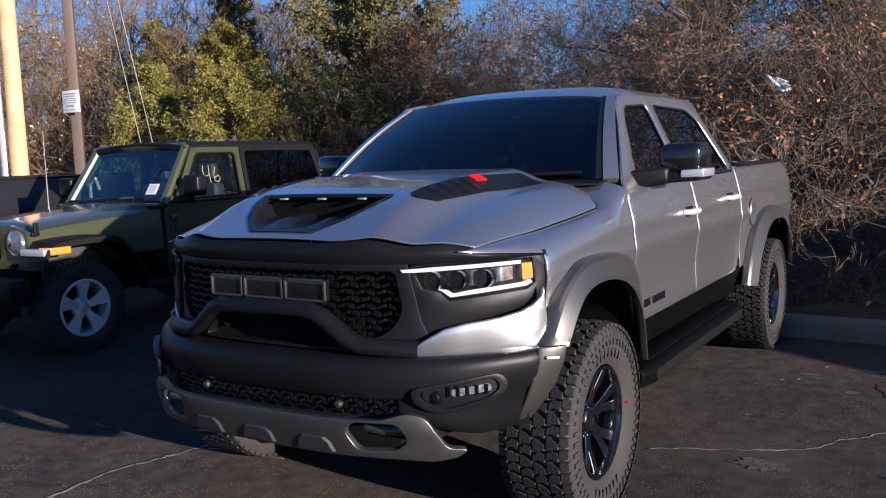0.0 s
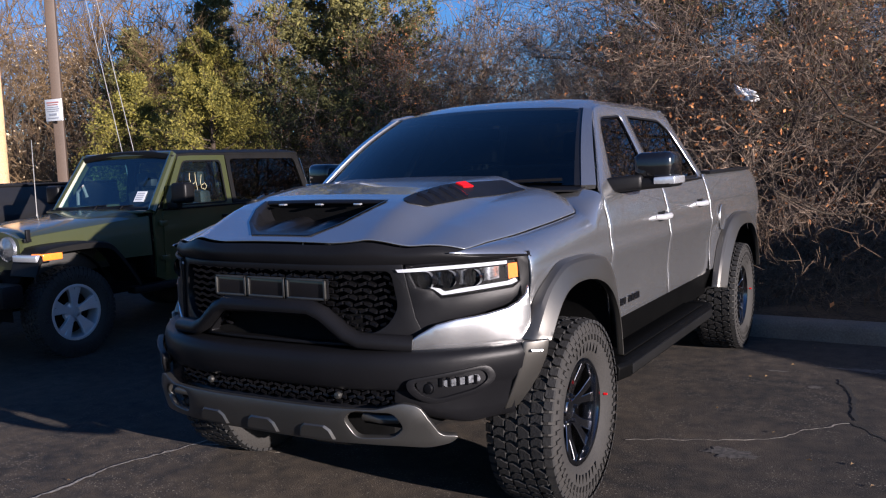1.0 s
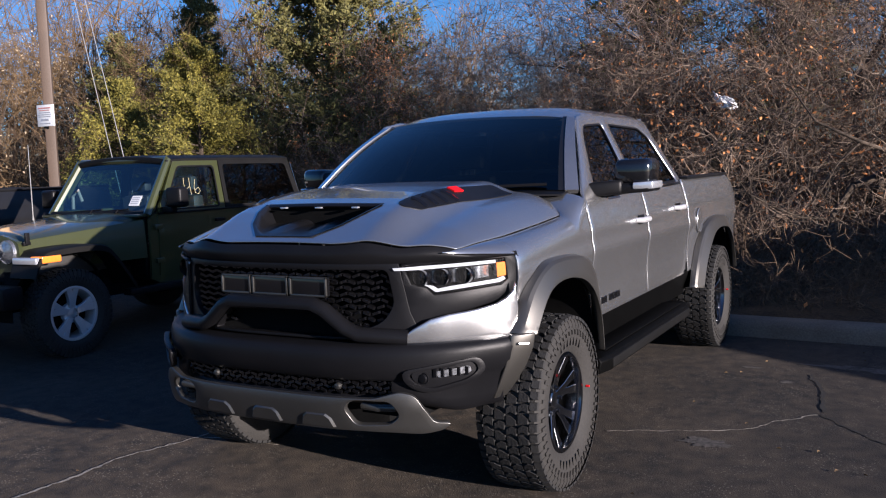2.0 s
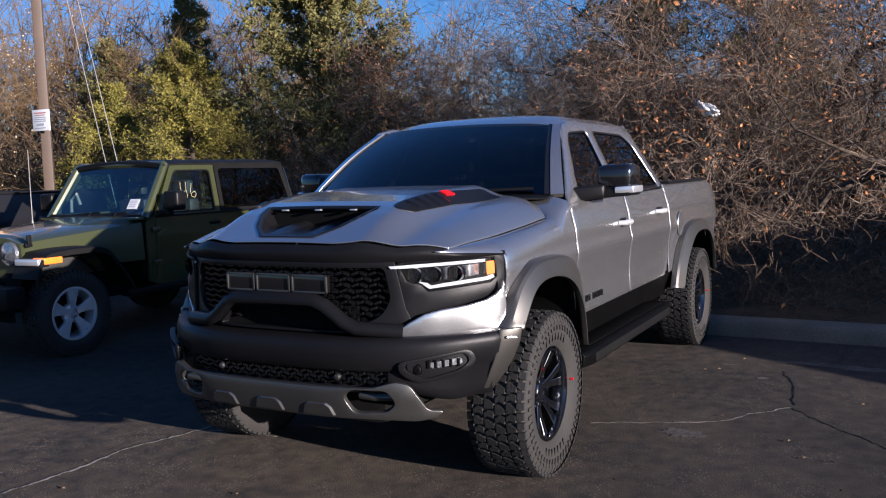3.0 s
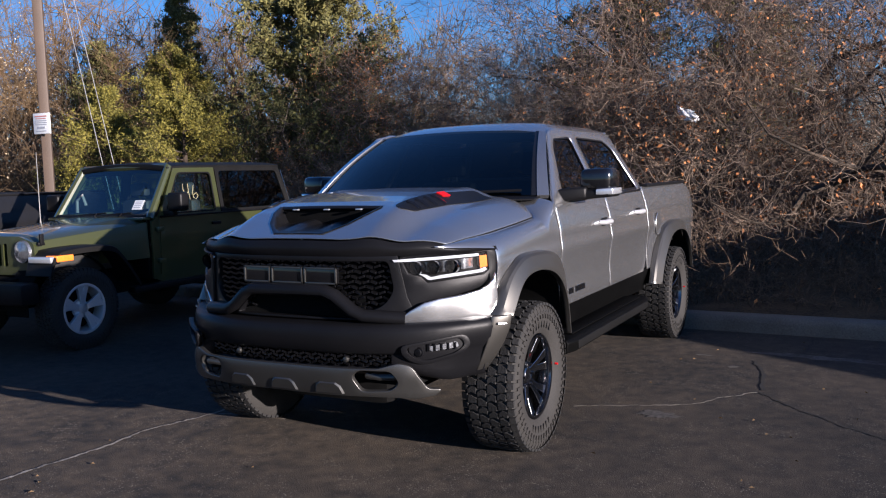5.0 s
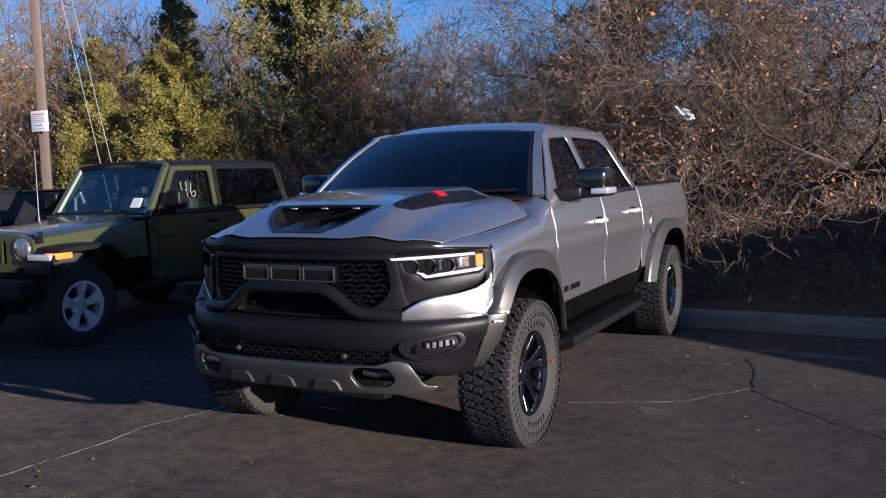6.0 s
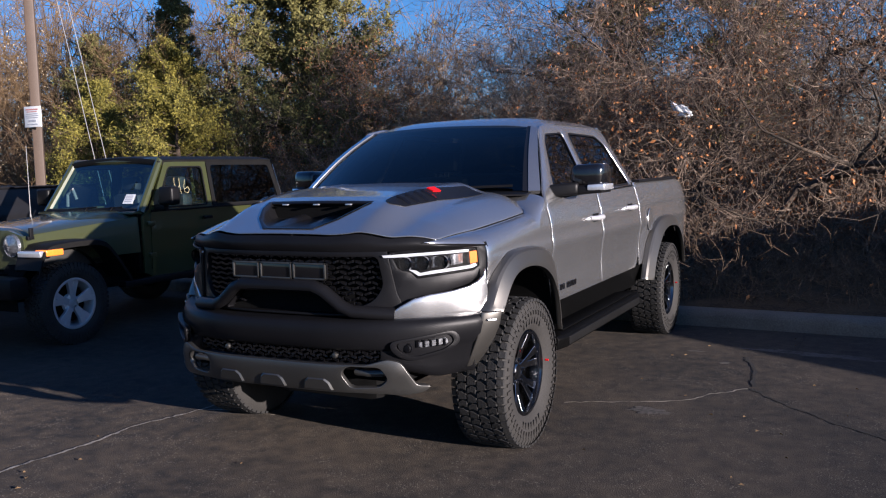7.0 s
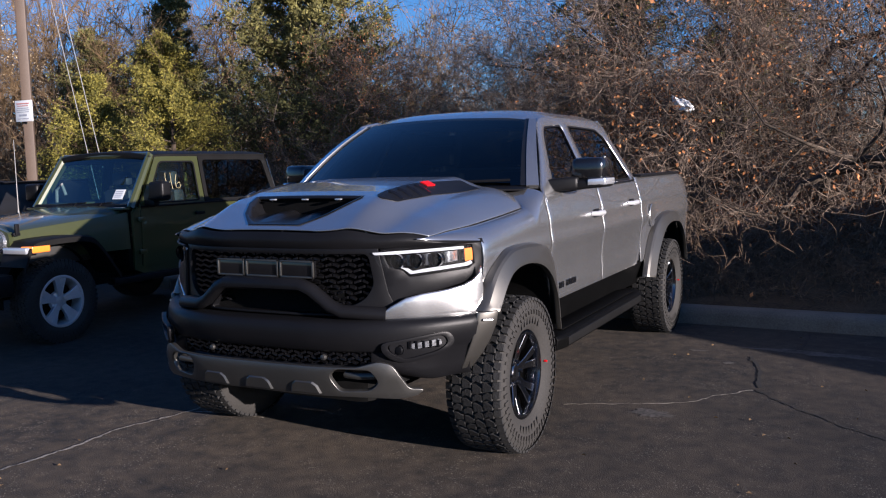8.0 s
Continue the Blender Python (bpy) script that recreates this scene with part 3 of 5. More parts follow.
    # wheel-arch flares
    for s in (1, -1):
        for yc, (outer, inner) in ((0.0, FLARE_FRONT), (3.685, FLARE_REAR)):
            def pt(t, v):
                (ya, za), (yb, zb) = curve_at(inner, t), curve_at(outer, t)
                y, z = yc + ya + (yb - ya) * v, za + (zb - za) * v
                base = flank_x(y, max(0.8, min(z, 1.2)))
                out = max(base + 0.06, min(1.114, base + 0.16))
                lift = out - base
                return (s * (base + lerp(v, [(0, lift), (0.06, lift), (0.80, lift * 0.62), (0.93, lift * 0.45), (1.0, 0.004)])), y, z)

            def ptin(t, v):
                p = pt(t, 0)
                return (p[0] - s * 0.035 * v, p[1], p[2])
            angs = span(0, 1, 48)
            bm = sheet(pt, angs, [0, 0.06, 0.3, 0.55, 0.80, 0.93, 1.0])
            join(bm, sheet(ptin, angs, [0, 0.5, 1]))
            bmesh.ops.remove_doubles(bm, verts=bm.verts, dist=0.0005)
            bmesh.ops.recalc_face_normals(bm, faces=bm.faces)
            part("wheel_arch_flare", bm, "flare", tr, "satin grey bolted wheel-arch flare", solid=0.006, angle=24, bevel=0.002)
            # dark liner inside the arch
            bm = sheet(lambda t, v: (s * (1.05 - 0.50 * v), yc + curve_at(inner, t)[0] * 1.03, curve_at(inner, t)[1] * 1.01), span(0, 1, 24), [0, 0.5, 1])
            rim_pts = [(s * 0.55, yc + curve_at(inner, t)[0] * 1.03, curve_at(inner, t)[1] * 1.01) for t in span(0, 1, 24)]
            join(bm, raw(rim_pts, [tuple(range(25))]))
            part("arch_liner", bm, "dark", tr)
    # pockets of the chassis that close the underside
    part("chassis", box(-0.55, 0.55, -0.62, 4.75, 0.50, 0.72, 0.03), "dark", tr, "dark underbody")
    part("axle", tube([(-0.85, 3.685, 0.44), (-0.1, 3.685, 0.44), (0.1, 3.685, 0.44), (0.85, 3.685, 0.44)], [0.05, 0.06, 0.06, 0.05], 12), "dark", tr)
    # added box that blocks the low sun, so the far front tyre stays shaded
    part("underbody_sun_block", box(-0.48, 0.30, -0.42, 0.75, 0.27, 0.52, 0.08), "dark", tr, "dark box added under the engine to keep sun off the far tyre")
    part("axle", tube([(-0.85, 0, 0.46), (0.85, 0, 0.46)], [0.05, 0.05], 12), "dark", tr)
    bm = box(-0.94, 0.94, 2.89, 2.93, 0.75, 1.46)
    join(bm, box(-0.94, 0.94, 4.82, 4.86, 0.75, 1.33))
    join(bm, box(-0.94, 0.94, 2.9, 4.88, 0.90, 0.94))
    part("load_bed", bm, "black", tr, "black-lined load bed")
    part("tailgate", box(-0.88, 0.88, 4.86, 4.905, 0.80, 1.34, 0.012), "silver", tr, "silver tailgate")


def flat_lines(z):
    return 0.975 - 0.53 * (z - 1.41)


def truck_cab(tr):
    # side frames with door windows
    outer = [(0.60, 1.405), (0.66, 1.47), (1.22, 1.915), (1.40, 1.945), (2.54, 1.945), (2.74, 1.90), (2.89, 1.46), (2.88, 1.42)]
    w1 = rounded([(0.83, 1.425), (1.165, 1.79), (1.265, 1.863), (1.66, 1.885), (1.60, 1.44)], 0.05)
    w2 = rounded([(1.71, 1.44), (1.78, 1.885), (2.48, 1.872), (2.63, 1.80), (2.77, 1.455)], 0.05)
    for s in (1, -1):
        fn = lambda u, v: (s * (flat_lines(v)), u, v)  # noqa: E731
        cab = part("cab_side", plate(outer, [w1, w2], fn, 0.05), "silver", tr, "silver metallic window frame and pillars", solid=0.02, bevel=0.006)
        for w in (w1, w2):
            part("window_seal", plate(w, [[((u - sum(p[0] for p in w) / len(w)) * 0.955 + sum(p[0] for p in w) / len(w), (v - sum(p[1] for p in w) / len(w)) * 0.94 + sum(p[1] for p in w) / len(w)) for u, v in w]], lambda u, v: (s * (flat_lines(v) - 0.004), u, v), 0.05), "black", tr, solid=0.006)
            part("side_window", plate(w, [], lambda u, v: (s * (flat_lines(v) - 0.014), u, v), 0.15), "glass_dark", tr, "dark tinted side window")
        part("belt_moulding", tube([(s * (flat_lines(1.425) + 0.012), 0.92, 1.422), (s * (flat_lines(1.43) + 0.012), 2.72, 1.445)], 0.011, 8), "gloss", tr)
    # roof
    def rpt(u, v):
        front = 1.17 + 0.06 * abs(u) ** 2.2
        y = front + (2.81 - front) * v
        w = lerp(y, [(1.1, 0.70), (2.5, 0.70), (2.81, 0.69)])
        x = u * w
        z = 2.013 - 0.025 * u * u - 0.05 * abs(u) ** 7 - 0.11 * (max(0, 1.65 - y) / 0.5) ** 2 * 0.75 - 0.10 * max(0, y - 2.41) ** 2
        return (x, y, z)
    part("roof", sheet(rpt, span(-1, 1, 30), span(0, 1, 30)), "silver", tr, "silver metallic roof", solid=0.02)
    # windscreen
    def wpt(u, v):
        b = Vector((0.90 * u, 0.36 + 0.26 * abs(u) ** 2.4, 1.475 - 0.005 * u * u))
        t = Vector((0.675 * u, 1.165 + 0.06 * abs(u) ** 2.2, 1.948 - 0.033 * u * u))
        p = b.lerp(t, v)
        n = Vector((0, -0.57, 0.8))
        return p + n * 0.035 * math.sin(math.pi * v)
    part("windscreen", sheet(wpt, span(-0.965, 0.965, 24), span(0.01, 0.985, 14)), "glass_ws", tr, "clear windscreen reflecting the sky")
    for s in (1, -1):
        bm = sheet(lambda u, v: Vector(wpt(s * u, v)) + Vector((0, -0.008, 0.01)), span(0.962, 1.035, 4), span(-0.01, 0.965, 14))
        if s < 0:
            bmesh.ops.reverse_faces(bm, faces=bm.faces)
        part("windscreen_pillar", bm, "silver", tr, "silver windscreen pillar", solid=0.03)
    for s in (1, -1):
        bm = sheet(lambda u, v: Vector(wpt(s * u, v)) + Vector((0, -0.004, 0.005)), span(0.925, 0.966, 2), span(0.0, 0.985, 12))
        if s < 0:
            bmesh.ops.reverse_faces(bm, faces=bm.faces)
        part("windscreen_border", bm, "black_paint", tr, "black printed border of the glass", solid=0.003)
    bm = sheet(lambda u, v: (0.88 * u, 0.40 + 0.24 * abs(u) ** 2.4 - 0.14 + 0.16 * v, 1.455 + 0.02 * v + 0.01 * (1 - u * u)), span(-1, 1, 24), span(0, 1, 3))
    part("cowl", bm, "black", tr, "black plastic cowl below the windscreen", solid=0.01)
    for x0, x1 in ((-0.62, -0.02), (0.12, 0.78)):
        w = part("wiper", tube([wpt_off(wpt, x0 / 0.9, 0.015), wpt_off(wpt, (x0 + x1) / 1.8, 0.03), wpt_off(wpt, x1 / 0.9, 0.045)], 0.009, 6), "black", tr, "black wiper blade")
    part("rear_window", raw([(-0.72, 2.84, 1.45), (0.72, 2.84, 1.45), (0.60, 2.77, 1.90), (-0.60, 2.77, 1.90)], [(0, 1, 2, 3)]), "glass_dark", tr, "tinted rear window")
    part("cab_back", plate([(-0.96, 0.9), (0.96, 0.9), (0.95, 1.43), (0.66, 1.95), (-0.66, 1.95), (-0.95, 1.43)], [[(-0.72, 1.45), (-0.60, 1.90), (0.60, 1.90), (0.72, 1.45)]], lambda u, v: (u, 2.845 - 0.15 * max(0, v - 1.43), v), 0.2), "silver", tr, solid=0.02)
    # inside: dash, seats, wheel
    part("dashboard", sheet(lambda u, v: (0.86 * u, 0.52 + 0.45 * v + 0.10 * u * u, 1.385 + 0.045 * math.sin(math.pi * min(1, v * 1.2)) - 0.25 * max(0, v - 0.7)), span(-1, 1, 16), span(0, 1, 10)), "seat", tr, "black dashboard", solid=0.03)
    part("steering_wheel", ring((0.40, 1.02, 1.33), 0.19, 0.016, (0, 0.45, -0.9)), "seat", tr, "black steering wheel")
    for x in (-0.40, 0.40):
        seat = part("front_seat", box(x - 0.26, x + 0.26, 1.25, 1.80, 0.82, 1.02, 0.06), "seat", tr, "black leather seat")
        part("backrest", box(x - 0.25, x + 0.25, 1.74, 1.92, 0.95, 1.56, 0.07), "seat", seat)
        part("headrest", box(x - 0.14, x + 0.14, 1.80, 1.92, 1.60, 1.80, 0.05), "seat", seat)
        for dx in (-0.06, 0.06):
            part("headrest_post", tube([(x + dx, 1.85, 1.5), (x + dx, 1.85, 1.66)], 0.008, 6), "chrome", seat)
    part("rear_bench", box(-0.7, 0.7, 2.45, 2.65, 0.9, 1.58, 0.08), "seat", tr, "black leather rear bench")
    part("cabin_floor", box(-0.9, 0.9, 0.5, 2.82, 0.70, 0.78, 0.01), "seat", tr)
    part("inner_mirror", box(-0.12, 0.12, 1.12, 1.15, 1.75, 1.82, 0.01), "black", tr, "inside mirror")
    part("headlining", sheet(lambda u, v: (0.63 * u, 1.33 + 1.3 * v, 1.935 - 0.02 * u * u), span(-1, 1, 8), span(0, 1, 8)), "seat_grey", tr, solid=0.01)


def wpt_off(fn, u, v):
    return Vector(fn(u, v)) + Vector((0, -0.015, 0.014))


def ring(centre, r, thick, normal):
    q = Vector(normal).normalized().to_track_quat("X", "Z").to_matrix().to_4x4()
    bm = lathe([(r + thick * math.cos(a), thick * math.sin(a)) for a in span(0, 2 * math.pi, 8)], 28)
    bmesh.ops.transform(bm, matrix=Matrix.Translation(centre) @ q, verts=bm.verts)
    return bm


def truck_mirror(tr, s):
    m = part("door_mirror", hull_box([(1.045, 0), (1.255, 0)], [(0.895, 1.13), (0.935, 1.17)], [(1.49, 1.635), (1.48, 1.64)], s, 0.04), "gloss", tr, "gloss black door mirror")
    part("mirror_arm", hull_box([(0.92, 0), (1.10, 0)], [(0.80, 0.98), (0.89, 1.06)], [(1.42, 1.505), (1.435, 1.52)], s, 0.02), "black", m)
    part("mirror_base", hull_box([(1.04, 0), (1.255, 0)], [(0.885, 1.13), (0.925, 1.17)], [(1.43, 1.50), (1.445, 1.495)], s, 0.02), "black", m)
    part("indicator", hull_box([(1.16, 0), (1.268, 0)], [(0.90, 0.93), (0.93, 1.15)], [(1.462, 1.50), (1.462, 1.505)], s, 0.006), "lens", m, "clear side indicator")


def hull_box(xs, ys, zs, s, bevel):
    (xa, _), (xb, _) = xs
    verts = []
    for x, (y0, y1), (z0, z1) in ((xa, ys[0], zs[0]), (xb, ys[1], zs[1])):
        verts += [(s * x, y0, z0), (s * x, y1, z0), (s * x, y1, z1), (s * x, y0, z1)]
    bm = raw(verts, [(0, 1, 2, 3), (4, 7, 6, 5), (0, 4, 5, 1), (1, 5, 6, 2), (2, 6, 7, 3), (3, 7, 4, 0)])
    bmesh.ops.recalc_face_normals(bm, faces=bm.faces)
    bmesh.ops.bevel(bm, geom=bm.edges[:], offset=bevel, segments=3, affect="EDGES", profile=0.5)
    return bm


def front_fn(off=0.0, front=-0.95):
    return lambda u, v: (u, nose_y(u, front) + off, v)


def truck_front(tr):
    # black band under the bonnet's edge
    top = lambda x: hood_z(min(abs(x), 0.83), max(-0.86, nose_y(x, -0.87))) - 0.004  # noqa: E731
    def band(u, v):
        x = 1.012 * u
        z0 = 1.205 + 0.010 * abs(u) ** 2
        z1 = top(x) - 0.006 if abs(x) < 0.78 else lerp(abs(x), [(0.78, top(0.78) - 0.006), (0.86, 1.241), (0.985, 1.230), (1.012, 1.222)])
        return (x, nose_y(x, -0.895) - 0.02 * math.sin(math.pi * v), z0 + (z1 - z0) * v)
    part("nose_band", sheet(band, span(-1, 1, 48), span(0, 1, 6)), "black", tr, "satin black band above the grille", solid=0.02)
    # grille surround with its openings, the hoop below
    g_out = [(-0.70, 0.885), (-0.66, 0.99), (-0.62, 1.21), (0.62, 1.21), (0.66, 0.99), (0.70, 0.885), (0.46, 0.87), (-0.46, 0.87)]
    g_in = rounded([(-0.56, 0.96), (-0.60, 1.03), (-0.575, 1.185), (0.575, 1.185), (0.60, 1.03), (0.56, 0.96), (0.50, 0.925), (0.42, 0.925), (0.26, 1.035), (-0.26, 1.035), (-0.42, 0.925), (-0.50, 0.925)], 0.03)
    part("grille_surround", plate(g_out, [g_in, rounded([(-0.40, 0.882), (-0.27, 0.995), (0.27, 0.995), (0.40, 0.882)], 0.02)], front_fn(-0.005, -0.90), 0.05), "black", tr, "satin black grille surround", solid=0.05, bevel=0.012)
    # near-black sheet stands in for the shade behind the grille
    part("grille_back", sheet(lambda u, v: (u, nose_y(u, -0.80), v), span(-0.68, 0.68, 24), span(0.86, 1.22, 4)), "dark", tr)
    # hoop over the lower intake
    path = [(-0.66, 0.885), (-0.56, 0.895), (-0.46, 0.90), (-0.40, 0.925), (-0.30, 1.005), (-0.24, 1.03), (0.24, 1.03), (0.30, 1.005), (0.40, 0.925), (0.46, 0.90), (0.56, 0.895), (0.66, 0.885)]
    bm = tube([(x, nose_y(x, -0.935), z) for x, z in path], 0.038, 12, 0.85)
    part("hoop", bm, "black", tr, "satin black hoop over the intake")
    # mesh of slanted bars
    bm = bmesh.new()
    for r in range(10):
        z = 0.93 + 0.028 * r
        for k in range(-14, 15):
            x = 0.042 * k + (0.021 if r % 2 else 0)
            if abs(x) > 0.58 or (z < 1.03 and abs(x) < 0.28):
                continue
            y = nose_y(x, -0.865)
            join(bm, box(-0.017, 0.017, -0.012, 0.012, -0.006, 0.006, 0.0, None, Matrix.Translation((x, y, z)) @ Matrix.Rotation(radians(18 if k % 2 else -18), 4, "Y")))
    g = part("grille_mesh", bm, "gloss", tr, "gloss black mesh grille")
    g["kind"] = "stuff"
    # maker's sign as plain framed blocks
    for x0, x1 in ((-0.31, -0.13), (-0.12, 0.09), (0.10, 0.31)):
        b = part("grille_badge", box(x0, x1, -0.915, -0.89, 1.065, 1.15, 0.004), "gloss", tr, "plain dark block of the grille badge with a bright rim")
        for a, c, z0, z1 in ((x0, x1, 1.143, 1.152), (x0, x1, 1.063, 1.072), (x0, x0 + 0.010, 1.063, 1.152), (x1 - 0.010, x1, 1.063, 1.152)):
            part("rim", box(a, c, -0.922, -0.905, z0, z1, 0.002), "skid", b)
    # lower intake between hoop and bumper, a near-black sheet for its shaded depth
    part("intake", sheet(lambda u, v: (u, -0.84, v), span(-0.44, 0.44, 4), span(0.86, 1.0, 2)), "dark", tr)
    # headlamps
    for s in (1, -1):
        out = [(0.635, 1.195), (0.975, 1.205), (0.982, 1.11), (0.965, 1.09), (0.745, 1.065), (0.72, 1.10), (0.665, 1.115)]
        lamp = part("headlamp", plate(out, [], lambda u, v: (s * u, nose_y(u, -0.87) + 0.03, v), 0.04), "dark", tr, "headlamp with a bright running-light strip")
        cover = [(0.595, 1.198), (0.975, 1.205), (0.982, 1.11), (0.965, 1.09), (0.745, 1.065), (0.72, 1.10), (0.64, 1.12)]
        tip = lambda u: -0.903 - 0.028 * (1 - smooth(0.63, 0.72, u))  # noqa: E731
        part("lens", plate(cover, [], lambda u, v: (s * u, nose_y(u, tip(u)) - 0.006, v), 0.03), "glass_lens", lamp).visible_shadow = False
        part("bezel", plate([(0.625, 1.207), (1.018, 1.216), (1.018, 1.10), (0.995, 1.045), (0.955, 1.015), (0.86, 0.985), (0.76, 0.965), (0.69, 0.92), (0.64, 0.885), (0.63, 1.08)], [out], lambda u, v: (s * u, nose_y(u, -0.90), v), 0.04), "black", lamp, "satin black lamp surround", solid=0.02, bevel=0.006)
        part("light_strip", plate([(0.602, 1.191), (0.945, 1.201), (0.945, 1.187), (0.70, 1.178), (0.610, 1.179)], [], lambda u, v: (s * u, nose_y(u, tip(u) + 0.008) + 0.004, v), 0.03), "strip", lamp, "white running-light strip")
        part("light_strip", plate([(0.757, 1.090), (0.80, 1.098), (0.945, 1.114), (0.968, 1.125), (0.974, 1.110), (0.957, 1.099), (0.748, 1.075), (0.722, 1.100), (0.70, 1.113), (0.740, 1.104)], [], lambda u, v: (s * u, nose_y(u, -0.895) + 0.004, v), 0.03), "strip", lamp, "white running-light strip")
        part("reflector_bowl", plate([(0.66, 1.165), (0.935, 1.178), (0.935, 1.128), (0.80, 1.112), (0.745, 1.112), (0.68, 1.122)], [], lambda u, v: (s * u, nose_y(u, -0.87) + 0.022 + 0.012 * math.sin(u * 84), v), 0.012), "lamp", lamp, "chromed reflector behind the lens")
        part("side_marker", plate([(0.948, 1.188), (0.974, 1.19), (0.976, 1.128), (0.95, 1.123)], [], lambda u, v: (s * u, nose_y(u, -0.895) + 0.002, v), 0.02), "amber", lamp, "amber side marker")
        for x in (0.70, 0.775, 0.85):
            bm = lathe([(0.001, 0.03), (0.022, 0.022), (0.030, 0.0), (0.036, 0.0), (0.036, 0.04)], 20)
            bmesh.ops.transform(bm, matrix=Matrix.Translation((s * x, nose_y(x, -0.87), 1.142)) @ Matrix.Rotation(radians(-90), 4, "Z"), verts=bm.verts)
            part("projector", bm, "gloss", lamp)
            bm = lathe([(0.001, -0.012), (0.012, -0.010), (0.022, 0.0)], 16)
            bmesh.ops.transform(bm, matrix=Matrix.Translation((s * x, nose_y(x, -0.87) - 0.01, 1.142)) @ Matrix.Rotation(radians(90), 4, "Z"), verts=bm.verts)
            part("projector_lens", bm, "lamp", lamp)
        # silver cheek below the lamp
        out = [(0.60, 0.862), (0.68, 0.925), (0.74, 0.962), (0.80, 0.978), (0.86, 0.986), (0.90, 0.993), (0.955, 1.010), (0.985, 1.032), (1.004, 1.060), (1.012, 1.10), (1.018, 0.98), (1.012, 0.856), (0.80, 0.848)]
        bm = plate(out, [], lambda u, v: (s * u, nose_y(u, -0.918 - 0.026 * smooth(0.80, 0.99, u)) - 0.014 * math.sin(math.pi * smooth(0.80, 1.06, v)) * (1 - smooth(0.9, 1.0, u)), v), 0.03)
        part("cheek_panel", bm, "silver", tr, "silver metallic panel below the headlamp", solid=0.02, bevel=0.006)
    # bumper
    zs = [(0.585, 0.09), (0.61, 0.05), (0.64, 0.03), (0.70, 0.035), (0.715, 0.02), (0.76, 0.0), (0.815, 0.0), (0.838, 0.008), (0.855, 0.025), (0.862, 0.06), (0.862, 0.14)]

    def bpt(u, v):
        z, d = zs[int(round(v))]
        x = u
        a = abs(u)
        end = smooth(0.75, 1.0, a)
        if z < 0.7:
            z -= 0.05 * smooth(0.62, 0.9, a) * (0.72 - z) / 0.13
        x *= 1 - 0.33 * end * max(0.0, 0.80 - z)
        return (x, bump_y(u) + d, z)
    keep = lambda u, v: not (abs(u) < 0.60 and 0.5 < v < 3.5)  # noqa: E731
    part("bumper", sheet(bpt, span(-1.035, 1.035, 82), list(range(len(zs))), keep), "black", tr, "satin black steel bumper", solid=0.03, angle=60, bevel=0.008)
    # near-black sheet stands in for the shade behind the lower mesh
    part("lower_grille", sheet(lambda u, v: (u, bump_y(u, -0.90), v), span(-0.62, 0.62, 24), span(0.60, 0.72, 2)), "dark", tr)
    bm = bmesh.new()
    for r in range(4):
        for k in range(-15, 16):
            x = 0.040 * k + (0.02 if r % 2 else 0)
            join(bm, box(-0.016, 0.016, -0.01, 0.01, -0.006, 0.006, 0.0, None, Matrix.Translation((x, bump_y(x, -0.93), 0.645 + 0.02 * r)) @ Matrix.Rotation(radians(20 if k % 2 else -20), 4, "Y")))
    part("lower_mesh", bm, "gloss", tr, "gloss black lower mesh")["kind"] = "stuff"
    for x in (-0.36, 0.36):
        bm = lathe([(0.001, 0.012), (0.013, 0.010), (0.016, 0.0), (0.016, -0.03)], 20)
        bmesh.ops.transform(bm, matrix=Matrix.Translation((x, bump_y(x, -0.945), 0.67)) @ Matrix.Rotation(radians(-90), 4, "Z"), verts=bm.verts)
        part("parking_sensor", bm, "skid", tr, "small round sensor")
    for s in (1, -1):
        # fog lamp pocket
        fn = lambda u, v, d=0.0: (s * u, bump_y(u) + d, v)  # noqa: E731
        out = rounded([(0.665, 0.752), (0.94, 0.795), (0.962, 0.735), (0.915, 0.683), (0.76, 0.640), (0.69, 0.675)], 0.035)
        inn = rounded([(0.695, 0.742), (0.922, 0.778), (0.938, 0.735), (0.90, 0.698), (0.77, 0.662), (0.715, 0.690)], 0.03)
        fog = part("fog_lamp", plate(out, [inn], lambda u, v: fn(u, v, -0.012 + 0.03 * max(0, 0.71 - v) / 0.07), 0.03), "black", tr, "fog lamp in a black pocket", solid=0.03, bevel=0.004)
        part("pocket", plate(inn, [], lambda u, v: fn(u, v, 0.004 + 0.03 * max(0, 0.71 - v) / 0.07), 0.03), "black", fog)
        part("lamp_face", plate(rounded([(0.79, 0.742), (0.905, 0.758), (0.91, 0.728), (0.80, 0.715)], 0.01), [], lambda u, v: fn(u, v, -0.004), 0.03), "lamp", fog, "clear lamp with four cells")
        for x in (0.79, 0.815, 0.842, 0.868, 0.894):
            part("cell_rib", box(x - 0.007, x + 0.007, bump_y(x) - 0.010, bump_y(x) + 0.0, 0.718, 0.756, 0.0).copy() if s > 0 else mirrored(box(x - 0.007, x + 0.007, bump_y(x) - 0.010, bump_y(x) + 0.0, 0.718, 0.756)), "gloss", fog)
        bm = lathe([(0.001, 0.01), (0.017, 0.009), (0.02, 0.0), (0.026, 0.0), (0.026, -0.01)], 20)
        bmesh.ops.transform(bm, matrix=Matrix.Translation((s * 0.745, bump_y(0.745) - 0.0, 0.715)) @ Matrix.Rotation(radians(-90), 4, "Z"), verts=bm.verts)
        part("parking_sensor", bm, "black", fog)
